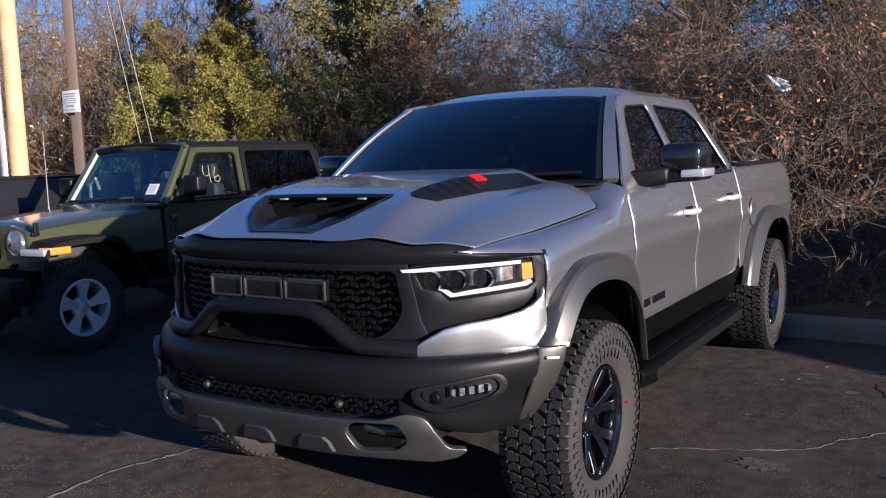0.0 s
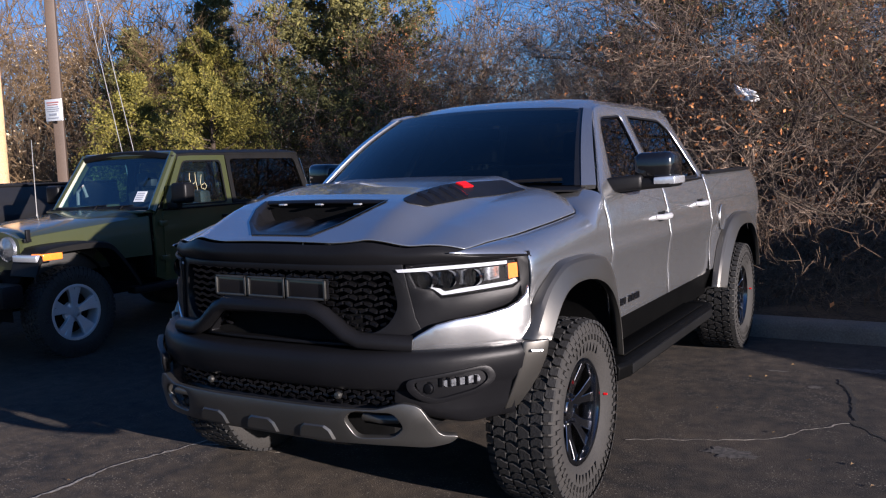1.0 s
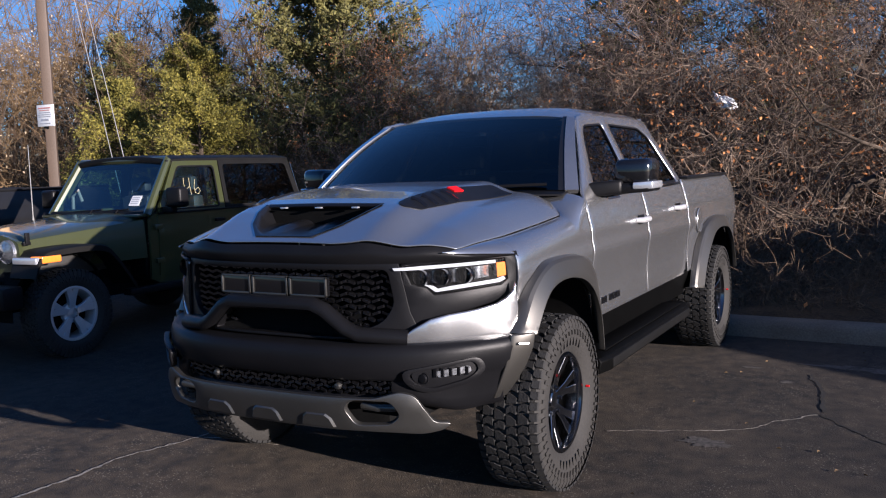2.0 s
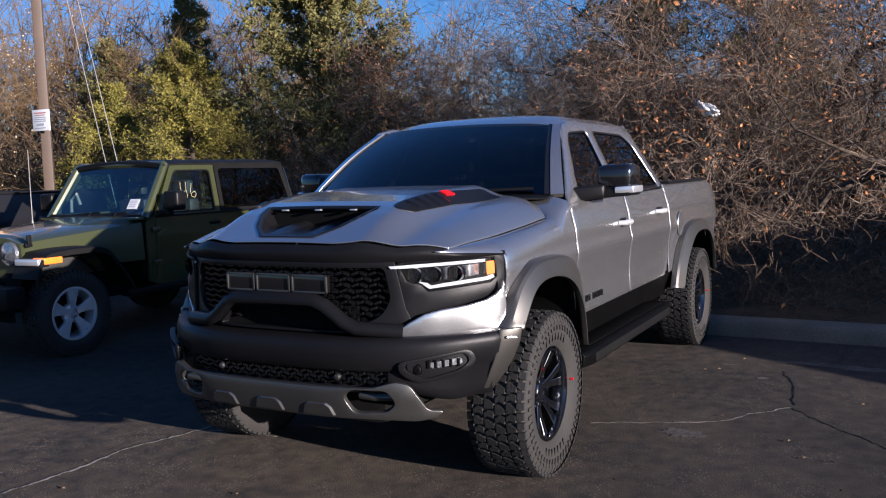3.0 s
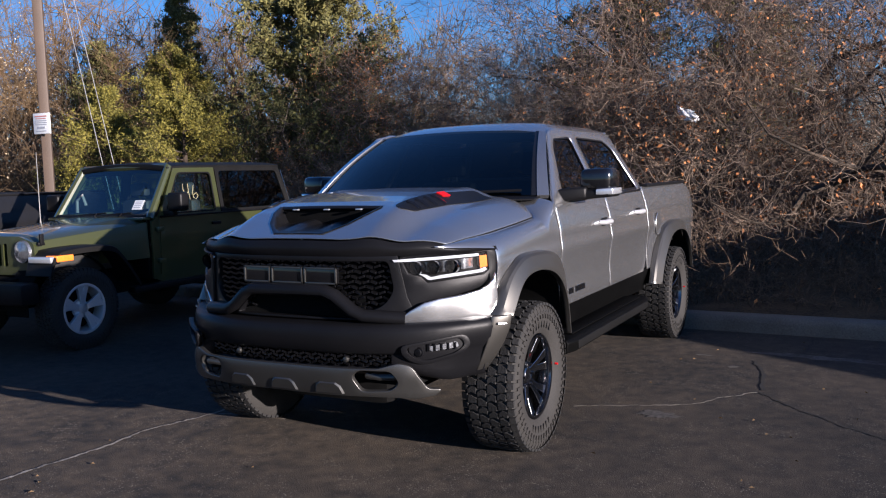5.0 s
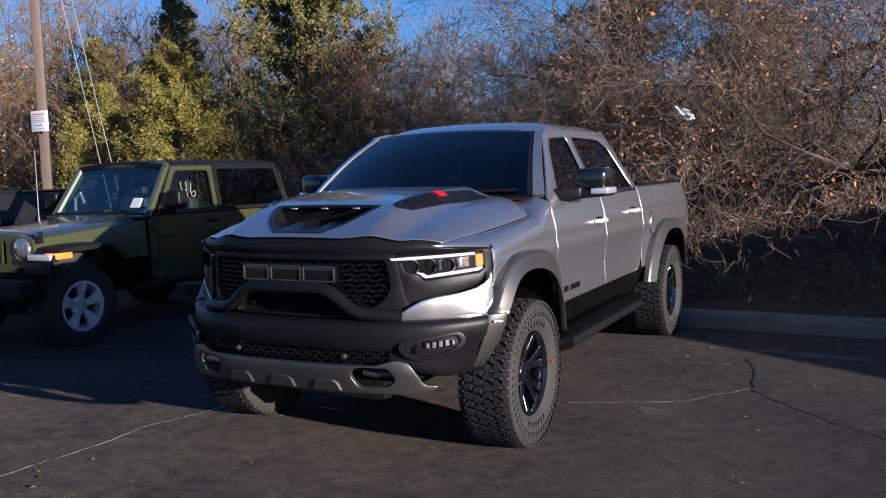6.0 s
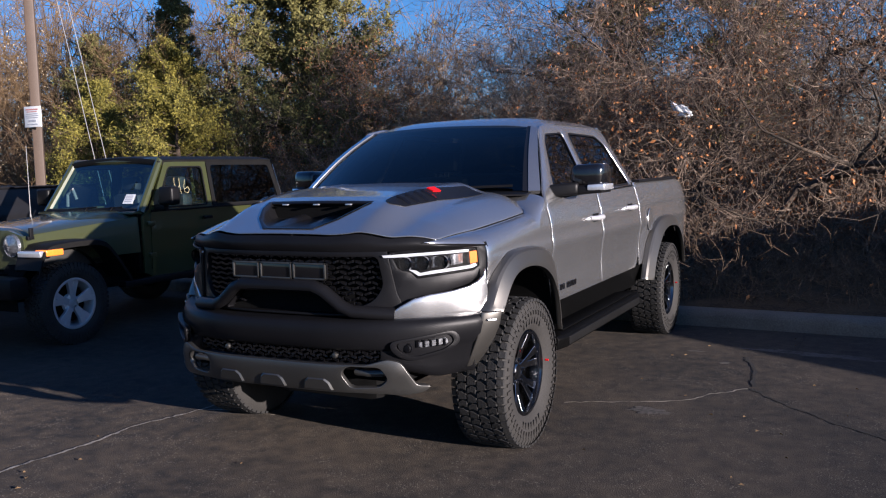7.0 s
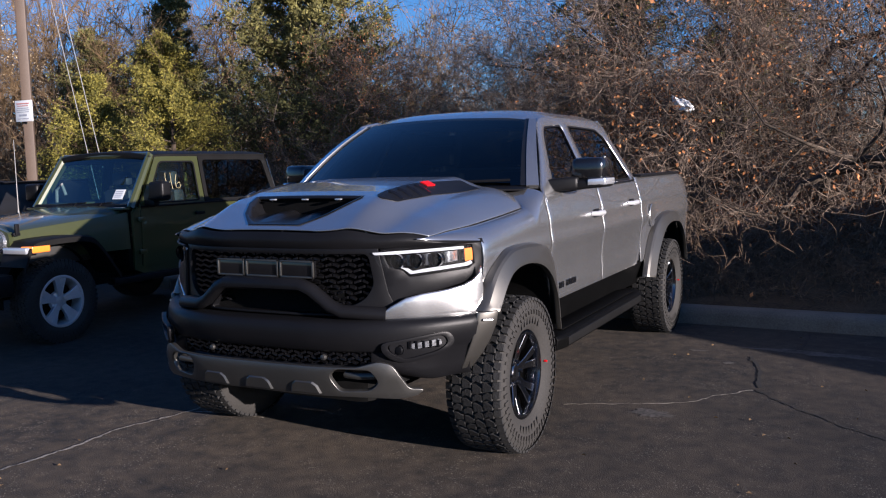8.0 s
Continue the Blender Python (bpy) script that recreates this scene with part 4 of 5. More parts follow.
        # grey flare continued down the bumper's end
        rows = [(0.868, 1.028, -0.532, 1.112, -0.445), (0.80, 1.020, -0.536, 1.098, -0.44), (0.72, 0.998, -0.538, 1.062, -0.435), (0.64, 0.966, -0.535, 1.012, -0.43), (0.565, 0.930, -0.525, 0.957, -0.44)]
        bm = sheet(lambda u, v: (s * (rows[u][1] + (rows[u][3] - rows[u][1]) * v), rows[u][2] + (rows[u][4] - rows[u][2]) * v - 0.012 * math.sin(math.pi * v), rows[u][0]), list(range(5)), span(0, 1, 5))
        bmesh.ops.recalc_face_normals(bm, faces=bm.faces)
        part("bumper_flare", bm, "flare", tr, "satin grey flare end on the bumper", solid=0.02, bevel=0.006)
        part("reflector", tube([(s * 1.058, -0.518, 0.828), (s * 1.092, -0.481, 0.826)], 0.0065, 8), "lens", tr, "small clear side marker")
    # skid plate with bolts, ribs and tow hooks
    half = [(0.56, 0.64), (0.66, 0.668), (0.715, 0.652), (0.748, 0.60), (0.775, 0.53), (0.835, 0.522), (0.80, 0.490), (0.73, 0.478), (0.62, 0.49), (0.5, 0.495)]
    out = rounded([(-a, b) for a, b in half[::-1]] + half, 0.02)
    def spt(u, v, d=0.0):
        return (u, bump_y(u) - 0.012 + d + 0.30 * max(0, 0.60 - v), v)
    holes = []
    for s in (1, -1):
        h = rounded([(s * 0.43, 0.60), (s * 0.47, 0.632), (s * 0.625, 0.627), (s * 0.66, 0.57), (s * 0.615, 0.527), (s * 0.47, 0.522)], 0.025)
        holes.append(h)
    sk = part("skid_plate", plate(out, holes, spt, 0.03), "skid", tr, "satin grey skid plate with tow-hook openings", solid=0.03, bevel=0.006)
    for x in (-0.29, 0.0, 0.29):
        part("rib", hull_rib(x, spt), "skid", sk)
    for x in (-0.40, -0.15, 0.15, 0.40):
        part("bolt", ring(Vector(spt(x, 0.60)) + Vector((0, -0.002, 0)), 0.006, 0.004, (0, -1, 0)), "dark", sk)
    for s in (1, -1):
        c = s * 0.545
        part("tow_hook", tube([(c - 0.09, -0.80, 0.585), (c - 0.07, -0.90, 0.583), (c, -0.945 + (0.05 if s else 0), 0.58), (c + 0.07, -0.88, 0.583), (c + 0.09, -0.78, 0.585)], 0.018, 10), "skid", tr, "bare steel tow hook")
        part("hook_pocket", box(c - 0.15, c + 0.15, -0.80, -0.60, 0.52, 0.65), "dark", tr)


def hull_rib(x, fn):
    pts = [(-0.108, 0.557), (-0.072, 0.585), (0.072, 0.585), (0.108, 0.557), (0.13, 0.497), (-0.13, 0.497)]
    bot = [fn(x + a, z, 0.0) for a, z in pts]
    top = [fn(x + a * 0.62, 0.50 + (z - 0.497) * 0.62, -0.040) for a, z in pts]
    n = len(pts)
    bm = raw(bot + top, [tuple(range(n, 2 * n))] + [(i, (i + 1) % n, n + (i + 1) % n, n + i) for i in range(n)])
    bmesh.ops.recalc_face_normals(bm, faces=bm.faces)
    return bm


def wheel(tr, x, y, s, r, width, rim_r, style, steer=0.0):
    """A tyre with tread blocks and sidewall lugs, and an alloy rim; the outer face looks to +x before turning."""
    w = new("wheel")
    w.parent = tr
    w.matrix_basis = pose(x, y, r * 0.975, 0, 0, (0 if s > 0 else 180) + steer)
    h = width / 2
    prof = [(rim_r, -h * 0.75), (rim_r + 0.03, -h * 0.93), (rim_r + 0.09, -h * 1.0), (r - 0.05, -h * 0.98), (r - 0.018, -h * 0.88), (r - 0.012, -h * 0.5), (r - 0.012, h * 0.5), (r - 0.018, h * 0.88), (r - 0.05, h * 0.98), (rim_r + 0.09, h * 1.0), (rim_r + 0.03, h * 0.93), (rim_r, h * 0.75)]
    tyre = part("tyre", lathe(prof, 72), "wall_rubber", w, "black all-terrain tyre", angle=50)
    n = 54
    verts, faces = [], []

    def block(pts, a0, lift, base):
        k = len(verts)
        m = len(pts)
        for rad, shrink in ((base, 1.0), (base + lift, 0.90)):
            cx, ca = sum(p[0] for p in pts) / m, sum(p[1] for p in pts) / m
            for px, pa in pts:
                qx, qa = cx + (px - cx) * shrink, ca + (pa - ca) * shrink
                a = a0 + qa / r
                rr = rad - 0.05 * max(0, abs(qx) / h - 0.72) ** 1.5
                verts.append((qx, rr * math.cos(a), rr * math.sin(a)))
        faces.append(tuple(k + m + i for i in range(m)))
        for i in range(m):
            faces.append((k + i, k + (i + 1) % m, k + m + (i + 1) % m, k + m + i))
    pitch = 2 * math.pi * r / n
    for i in range(n):
        a0 = 2 * math.pi * i / n
        for c, ph in ((-0.315, 0.0), (0.315, 0.5), (-0.105, 0.3), (0.105, 0.75)):
            z = 0.14 * pitch * (1 if i % 2 else -1)
            block([((c - 0.10) * 1.8 * h, (ph - 0.30) * pitch + z), ((c - 0.02) * 1.8 * h, (ph - 0.46) * pitch), ((c + 0.095) * 1.8 * h, (ph - 0.26) * pitch - z), ((c + 0.09) * 1.8 * h, (ph + 0.40) * pitch), ((c - 0.02) * 1.8 * h, (ph + 0.33) * pitch - z), ((c - 0.10) * 1.8 * h, (ph + 0.44) * pitch)], a0, 0.014, r - 0.014)
        for e in (-1, 1):
            wdt = 0.80 if i % 2 else 0.86
            block([(e * h * 0.76, -0.38 * pitch), (e * h * 1.0, -0.42 * pitch), (e * h * 1.0, 0.36 * pitch), (e * h * wdt, 0.40 * pitch), (e * h * 0.74, 0.2 * pitch)], a0 + (0.25 if e > 0 else 0.75) * pitch / r, 0.015, r - 0.016)
    tb = raw(verts, faces)
    bmesh.ops.recalc_face_normals(tb, faces=tb.faces)
    part("tread", tb, "rubber", tyre, angle=30)["kind"] = "stuff"
    # lugs and raised marks on the sidewall
    verts, faces = [], []
    for i in range(n):
        a0 = 2 * math.pi * (i + 0.25) / n
        for rr0, rr1, da, wd in ((r - 0.075, r - 0.022, 0.0, 0.34), (r - 0.10, r - 0.060, 0.5, 0.22)):
            k = len(verts)
            for lift in (0.0, 0.007):
                for rr, aa in ((rr0, -wd), (rr1, -wd * 0.8), (rr1, wd * 0.9), (rr0, wd * 0.5)):
                    a = a0 + (da + aa) * pitch / r
                    xx = h * (1.0 - 0.02 * smooth(r - 0.1, r - 0.05, rr) - 0.10 * smooth(r - 0.05, r - 0.018, rr)) + lift + 0.001
                    verts.append((xx, rr * math.cos(a), rr * math.sin(a)))
            faces.append((k + 4, k + 5, k + 6, k + 7))
            for j in range(4):
                faces.append((k + j, k + (j + 1) % 4, k + 4 + (j + 1) % 4, k + 4 + j))
    for a_deg in list(range(62, 118, 8)) + list(range(242, 298, 8)):
        a = radians(a_deg)
        k = len(verts)
        for rr, aa in ((rim_r + 0.045, -0.035), (rim_r + 0.085, -0.035), (rim_r + 0.085, 0.035), (rim_r + 0.045, 0.035)):
            verts.append((h * 0.985 + 0.004, rr * math.cos(a + aa), rr * math.sin(a + aa)))
        faces.append((k, k + 1, k + 2, k + 3))
    lb = raw(verts, faces)
    bmesh.ops.recalc_face_normals(lb, faces=lb.faces)
    part("sidewall_relief", lb, "wall_rubber", tyre, angle=30)["kind"] = "stuff"
    mat = "rim_black" if style == "black" else "rim_silver"
    rp = [(rim_r + 0.008, h * 0.70), (rim_r + 0.010, h * 0.82), (rim_r - 0.002, h * 0.84), (rim_r - 0.014, h * 0.82), (rim_r - 0.018, h * 0.72), (rim_r - 0.022, h * 0.55), (rim_r - 0.028, -h * 0.6)]
    rim = part("rim", lathe(rp, 56), mat, w, "gloss black alloy rim" if style == "black" else "silver alloy rim with five twin spokes", angle=50)
    part("brake_disc", lathe([(0.05, h * 0.02), (rim_r - 0.05, h * 0.02), (rim_r - 0.05, -h * 0.1)], 40), "dark", rim)
    part("barrel_back", lathe([(0.001, -h * 0.55), (rim_r - 0.03, -h * 0.55)], 40), "dark", rim)
    count = 6 if style == "black" else 5
    for k in range(count):
        a = 2 * math.pi * (k + 0.25) / count
        for d in (-1, 1):
            spread = 0.20 if style == "black" else 0.16
            pts = []
            for rr, ww, hx, off in (((0.05, 0.020, 0.40, 0.35), (rim_r * 0.55, 0.019, 0.50, 0.6), (rim_r - 0.018, 0.026, 0.66, 1.0)) if style == "black" else ((0.05, 0.022, 0.62, 0.5), (rim_r * 0.55, 0.024, 0.70, 0.75), (rim_r - 0.012, 0.032, 0.78, 1.0))):
                aa = a + d * spread * off
                c = Vector((h * hx, rr * math.cos(aa), rr * math.sin(aa)))
                t = Vector((0, -math.sin(aa), math.cos(aa)))
                pts.append((c + t * ww, c - t * ww, c - t * ww * 0.8 - Vector((0.045, 0, 0)), c + t * ww * 0.8 - Vector((0.045, 0, 0))))
            vv = [p for q in pts for p in q]
            ff = [(i * 4 + j, i * 4 + (j + 1) % 4, i * 4 + 4 + (j + 1) % 4, i * 4 + 4 + j) for i in range(2) for j in range(4)]
            sb = raw(vv, ff)
            bmesh.ops.recalc_face_normals(sb, faces=sb.faces)
            part("spoke", sb, mat, rim, bevel=0.004)
    hub = part("hub_cap", lathe([(0.001, h * 0.46), (0.045, h * 0.45), (0.055, h * 0.40), (0.085, h * 0.38), (0.095, h * 0.2)], 28), mat, rim)
    for k in range(count):
        a = 2 * math.pi * k / count
        bm = lathe([(0.001, 0.02), (0.009, 0.018), (0.010, -0.01)], 6)
        bmesh.ops.translate(bm, vec=(h * 0.40, 0.068 * math.cos(a), 0.068 * math.sin(a)), verts=bm.verts)
        part("wheel_nut", bm, "chrome" if style != "black" else "gloss", rim)
    if style == "black":
        bm = lathe([(0.001, h * 0.98 + 0.004), (0.006, h * 0.98 + 0.004), (0.007, h * 0.9)], 10)
        dot = part("paint_dot", bm, "red", tyre, "red paint dot")
        dot.location = (0, (rim_r + 0.03) * 0.98, 0.02)


def build_truck():
    tr = thing("pickup_truck", "silver off-road pickup truck with black trim, parked on asphalt", "pickup truck")
    truck_body(tr)
    truck_cab(tr)
    truck_front(tr)
    for s in (1, -1):
        truck_mirror(tr, s)
    tr.location.x = 0.015
    for y in (0.0, 3.685):
        for s in (1, -1):
            wheel(tr, s * (0.945 if s > 0 else 0.965), y, s, 0.442, 0.315, 0.243, "black")
    return tr


build_truck()

# ---- the green off-roader and the black pickup beside it ----


def build_offroader():
    """Built about its own middle line, front axle over the origin, nose towards -y."""
    jp = thing("off_road_car", "dark green two-door off-road car with a black hardtop", "car", m=pose(-5.10, 1.30, 0) @ Matrix.Scale(1.03, 4))
    G = "green"

    def add(name, bm, mat, label="", **k):
        return part(name, bm, mat, jp, label, **k)
    # tub: bonnet, cowl, doors
    def hood(u, v):
        y = -0.40 + 1.34 * v
        w = 0.60 + 0.12 * v
        z = 1.10 + 0.11 * v - 0.05 * abs(u) ** 5 + 0.02 * (1 - u * u) - 0.05 * (1 - smooth(0, 0.10, v))
        return (w * u, y, z)
    add("bonnet", sheet(hood, span(-1, 1, 24), span(0, 1, 24)), G, "dark green bonnet", solid=0.012)
    for s in (1, -1):
        bm = sheet(lambda u, v: (s * ((0.60 + 0.12 * u) + 0.02 * (1 - v)), -0.38 + 1.32 * u, 0.78 + (1.05 + 0.11 * u - 0.78) * v), span(0, 1, 16), span(0, 1, 8))
        add("bonnet_side", bm, G, "", solid=0.01)
        c = new("bonnet_latch")
        c.parent = jp
        part("latch_base", box(s * 0.66 - 0.012, s * 0.66 + 0.012, -0.36, -0.29, 1.02, 1.05, 0.004), "black", c)
        part("latch_arm", box(s * 0.672 - 0.012, s * 0.672 + 0.012, -0.345, -0.305, 1.03, 1.13, 0.006), "black", c)
        # body side below the belt
        out = [(0.96, 0.56), (0.96, 1.16), (1.02, 1.21), (2.93, 1.21), (3.34, 1.20), (3.34, 0.62), (2.98, 0.62), (2.90, 0.86), (2.70, 0.98), (2.28, 0.98), (2.08, 0.86), (1.96, 0.52), (1.1, 0.50)]
        sx = lambda v: 0.775 - 0.02 * (1 - smooth(0.5, 0.8, v))  # noqa: E731
        add("body_side", plate(out, [], lambda u, v: (s * sx(v), u, v), 0.12), G, "dark green body side", solid=0.03)
        door = [(1.06, 0.58), (1.06, 1.195), (2.03, 1.20), (2.03, 0.74), (1.93, 0.58)]
        d = add("front_door", plate(rounded(door, 0.03), [], lambda u, v: (s * (sx(v) + 0.012 + 0.01 * math.sin(math.pi * smooth(0.9, 1.1, v))), u, v), 0.08), G, "dark green door", solid=0.02)
        for z in (0.74, 1.08):
            part("hinge", box(*sorted((s * 0.785, s * 0.815)), 1.0, 1.10, z - 0.025, z + 0.025, 0.008), G, d)
        part("door_handle", box(*sorted((s * 0.80, s * 0.83)), 1.84, 1.98, 1.08, 1.115, 0.01), "black", d, "black door handle")
        frame = [(1.06, 1.21), (1.39, 1.745), (2.03, 1.745), (2.03, 1.21)]
        win = rounded([(1.15, 1.235), (1.43, 1.69), (1.96, 1.69), (1.96, 1.235)], 0.05)
        fx = lambda v: 0.785 - 0.17 * (v - 1.21)  # noqa: E731
        part("window_frame", plate(frame, [win], lambda u, v: (s * fx(v), u, v), 0.2), G, d, "dark green window frame", solid=0.03)
        part("window_seal", plate(win, [[((u - 1.6) * 0.95 + 1.6, (v - 1.46) * 0.93 + 1.46) for u, v in win]], lambda u, v: (s * (fx(v) + 0.003), u, v), 0.3), "black", d, solid=0.004)
        part("pane", plate(win, [], lambda u, v: (s * (fx(v) - 0.015), u, v), 0.4), "glass_tint", d).visible_shadow = False
        # hardtop side
        top = [(2.045, 1.215), (2.045, 1.77), (3.23, 1.765), (3.38, 1.215)]
        w2 = rounded([(2.10, 1.25), (2.10, 1.70), (3.17, 1.695), (3.29, 1.25)], 0.05)
        add("hardtop_side", plate(top, [w2], lambda u, v: (s * fx(v), u, v), 0.2), "faded", "black hardtop side", solid=0.04)
        add("quarter_window", plate(w2, [], lambda u, v: (s * (fx(v) - 0.008), u, v), 0.4), "glass_dark", "dark tinted quarter window")
        add("drip_rail", tube([(s * 0.712, 3.265, 1.70), (s * 0.785, 3.37, 1.24)], 0.006, 6), "chrome")
        add("belt_strip", tube([(s * 0.80, 1.06, 1.213), (s * 0.80, 3.18, 1.213)], 0.010, 6), "black")
        # windscreen pillar
        add("windscreen_pillar", tube([(s * 0.725, 0.98, 1.20), (s * 0.665, 1.35, 1.76)], [0.045, 0.04], 8, 0.8), G, "dark green windscreen pillar")
        # flat-topped wheel arches
        for yc, y0, y1 in ((-0.05, -0.36, 0.66), (2.46, -0.60, 0.56)):
            arch_pts = [(y0 - 0.06, 0.75), (y0 + 0.02, 0.93), (y0 + 0.18, 0.985), (0.27, 0.985), (0.44, 0.88), (y1, 0.58)]
            bm = sheet(lambda u, v: (s * lerp(v, [(0, 0.60), (0.8, 0.925), (0.95, 0.945), (1, 0.945)]), yc + curve_at(arch_pts, u)[0], curve_at(arch_pts, u)[1] - (0.06 if v > 0.99 else 0.012 if v > 0.9 else 0)), span(0, 1, 28), [0, 0.4, 0.8, 0.95, 1.0])
            bmesh.ops.recalc_face_normals(bm, faces=bm.faces)
            add("wheel_arch", bm, "faded", "black plastic wheel arch", solid=0.02)
            add("arch_liner", sheet(lambda u, v: (s * (0.72 - 0.3 * v), yc + 0.50 * math.cos(u), 0.42 + 0.50 * math.sin(u)), span(-0.1, math.pi + 0.1, 20), [0, 1]), "dark", solid=0.01)
        # turn lamp on the front of the arch
        lamp = add("turn_lamp", hull_box([(0.66, 0), (0.925, 0)], [(-0.48, -0.36), (-0.44, -0.32)], [(0.865, 0.925), (0.865, 0.925)], s, 0.012), "lens", "clear front lamp")
        part("amber_lens", hull_box([(0.84, 0), (0.95, 0)], [(-0.43, -0.24), (-0.39, -0.20)], [(0.87, 0.935), (0.872, 0.933)], s, 0.01), "amber", lamp, "amber turn lens")
        add("inner_fender", box(*sorted((s * 0.60, s * 0.68)), -0.30, 0.6, 0.72, 0.90, 0.01), "skid", "pale inner wing")
        # mirror
        m = add("door_mirror", hull_box([(0.86, 0), (1.06, 0)], [(1.10, 1.22), (1.10, 1.24)], [(1.27, 1.47), (1.27, 1.47)], s, 0.03), "black", "black door mirror")
        part("mirror_arm", box(*sorted((s * 0.78, s * 0.92)), 1.12, 1.2, 1.215, 1.28, 0.015), "black", m)
        # sill step and headlamp
        add("rock_rail", box(*sorted((s * 0.72, s * 0.84)), 0.62, 1.92, 0.44, 0.51, 0.02), "black", "black side rail")
        bm = lathe([(0.001, 0.02), (0.06, 0.012), (0.092, 0.0), (0.105, 0.0), (0.112, -0.03)], 28)
        bmesh.ops.transform(bm, matrix=Matrix.Translation((s * 0.50, -0.42, 0.965)) @ Matrix.Rotation(radians(-90), 4, "Z"), verts=bm.verts)
        add("headlamp", bm, "lamp", "round headlamp")
    # front grille panel with seven slots, bumper
    slots = [rounded([(x - 0.028, 0.82), (x - 0.028, 1.04), (x + 0.028, 1.04), (x + 0.028, 0.82)], 0.02) for x in [(-3 + k) * 0.085 for k in range(7)]]
    add("grille_panel", plate(rounded([(-0.66, 0.74), (-0.64, 1.05), (-0.45, 1.11), (0.45, 1.11), (0.64, 1.05), (0.66, 0.74)], 0.05), slots, lambda u, v: (u, -0.415 + 0.06 * abs(u) ** 2 + 0.05 * max(0, v - 1.0), v), 0.08), G, "dark green grille panel with seven slots", solid=0.04)
    add("radiator", box(-0.55, 0.55, -0.34, -0.28, 0.72, 1.06), "dark")
    add("front_bumper", box(-0.86, 0.86, -0.72, -0.52, 0.50, 0.70, 0.04), "black", "black front bumper")
    add("chassis", box(-0.5, 0.5, -0.55, 3.1, 0.42, 0.72, 0.03), "dark")
    add("tub_floor", box(-0.74, 0.74, 0.95, 3.12, 0.55, 0.65, 0.02), "dark")
    add("firewall", box(-0.72, 0.72, 0.93, 0.97, 0.6, 1.19), "dark")
    add("cowl", box(-0.735, 0.735, 0.86, 1.02, 1.185, 1.215, 0.012), G, "dark green cowl")
    add("tail_panel", box(-0.76, 0.76, 3.30, 3.34, 0.6, 1.2, 0.02), G)
    add("tail_glass", raw([(-0.70, 3.37, 1.24), (0.70, 3.37, 1.24), (0.64, 3.24, 1.72), (-0.64, 3.24, 1.72)], [(0, 1, 2, 3)]), "glass_dark", "dark rear window")
    # roof and windscreen
    add("hardtop_roof", sheet(lambda u, v: (0.70 * u, 1.30 + 1.95 * v, 1.815 - 0.03 * abs(u) ** 4 - 0.02 * u * u - 0.02 * (1 - smooth(0, 0.1, v))), span(-1, 1, 16), span(0, 1, 16)), "faded", "black hardtop roof", solid=0.06, bevel=0.01)
    ws = lambda u, v: (0.70 * u - 0.05 * u * v, 0.97 + 0.38 * v - 0.02 * (1 - u * u), 1.205 + 0.55 * v)  # noqa: E731
    w = add("windscreen", sheet(ws, span(-0.95, 0.95, 8), span(0.06, 0.95, 4)), "glass_tint", "flat upright windscreen")
    w.visible_shadow = False
    add("windscreen_header", tube([ws(-1, 1), ws(0, 1), ws(1, 1)], 0.035, 8), G)
    add("windscreen_base", tube([ws(-1, 0.02), ws(0, 0.02), ws(1, 0.02)], 0.03, 8), "black")
    for x in (-0.5, 0.05):
        add("wiper", tube([Vector(ws(x, 0.06)) + Vector((0, -0.02, 0.0)), Vector(ws(x + 0.62, 0.10)) + Vector((0, -0.02, 0))], 0.009, 6), "black", "black wiper blade")
        add("wiper_arm", tube([(0.70 * x + 0.3, 0.92, 1.225), Vector(ws(x + 0.42, 0.09)) + Vector((0, -0.025, 0))], 0.007, 6), "black")
    add("window_sticker", raw([Vector(ws(u, v)) + Vector((0, -0.006, 0.002)) for u, v in ((0.62, 0.16), (0.82, 0.16), (0.82, 0.34), (0.62, 0.34))], [(0, 1, 2, 3)]), "white", "white paper sticker", solid=0.002)
    add("window_sticker", raw([Vector(ws(u, v)) + Vector((0, -0.006, 0.002)) for u, v in ((0.64, 0.44), (0.70, 0.44), (0.74, 0.60), (0.68, 0.60))], [(0, 1, 2, 3)]), "glass_lens", "small clear sticker")
    for k in range(4):
        z = 0.19 + 0.035 * k
        add("sticker_line", raw([Vector(ws(u, v)) + Vector((0, -0.0095, 0.004)) for u, v in ((0.65, z), (0.79, z), (0.79, z + 0.014), (0.65, z + 0.014))], [(0, 1, 2, 3)]), "ink")
    # chalk figures on the door glass
    fx = lambda v: 0.785 - 0.17 * (v - 1.21) - 0.008  # noqa: E731
    def mark(pts):
        add("chalk_mark", tube([(fx(v), u, v) for u, v in pts], 0.0022, 5), "yellow", "yellow hand-drawn figure")
    mark([(1.50, 1.56), (1.49, 1.50), (1.50, 1.455), (1.54, 1.45), (1.565, 1.47)])
    mark([(1.575, 1.56), (1.57, 1.47), (1.575, 1.38)])
    mark([(1.66, 1.54), (1.63, 1.46), (1.635, 1.40), (1.68, 1.385), (1.71, 1.42), (1.69, 1.455), (1.64, 1.43)])
    # aerial, seats, wheel
    add("aerial", tube([(-0.60, 0.66, 1.16), (-0.60, 0.66, 1.22), (-0.61, 0.67, 1.95)], [0.012, 0.005, 0.003], 6), "cable", "thin steel aerial")
    for x in (-0.36, 0.36):
        seat = add("front_seat", box(x - 0.22, x + 0.22, 1.35, 1.85, 0.70, 0.88, 0.05), "seat", "black seat")
        part("backrest", box(x - 0.21, x + 0.21, 1.78, 1.95, 0.85, 1.38, 0.06), "seat", seat)
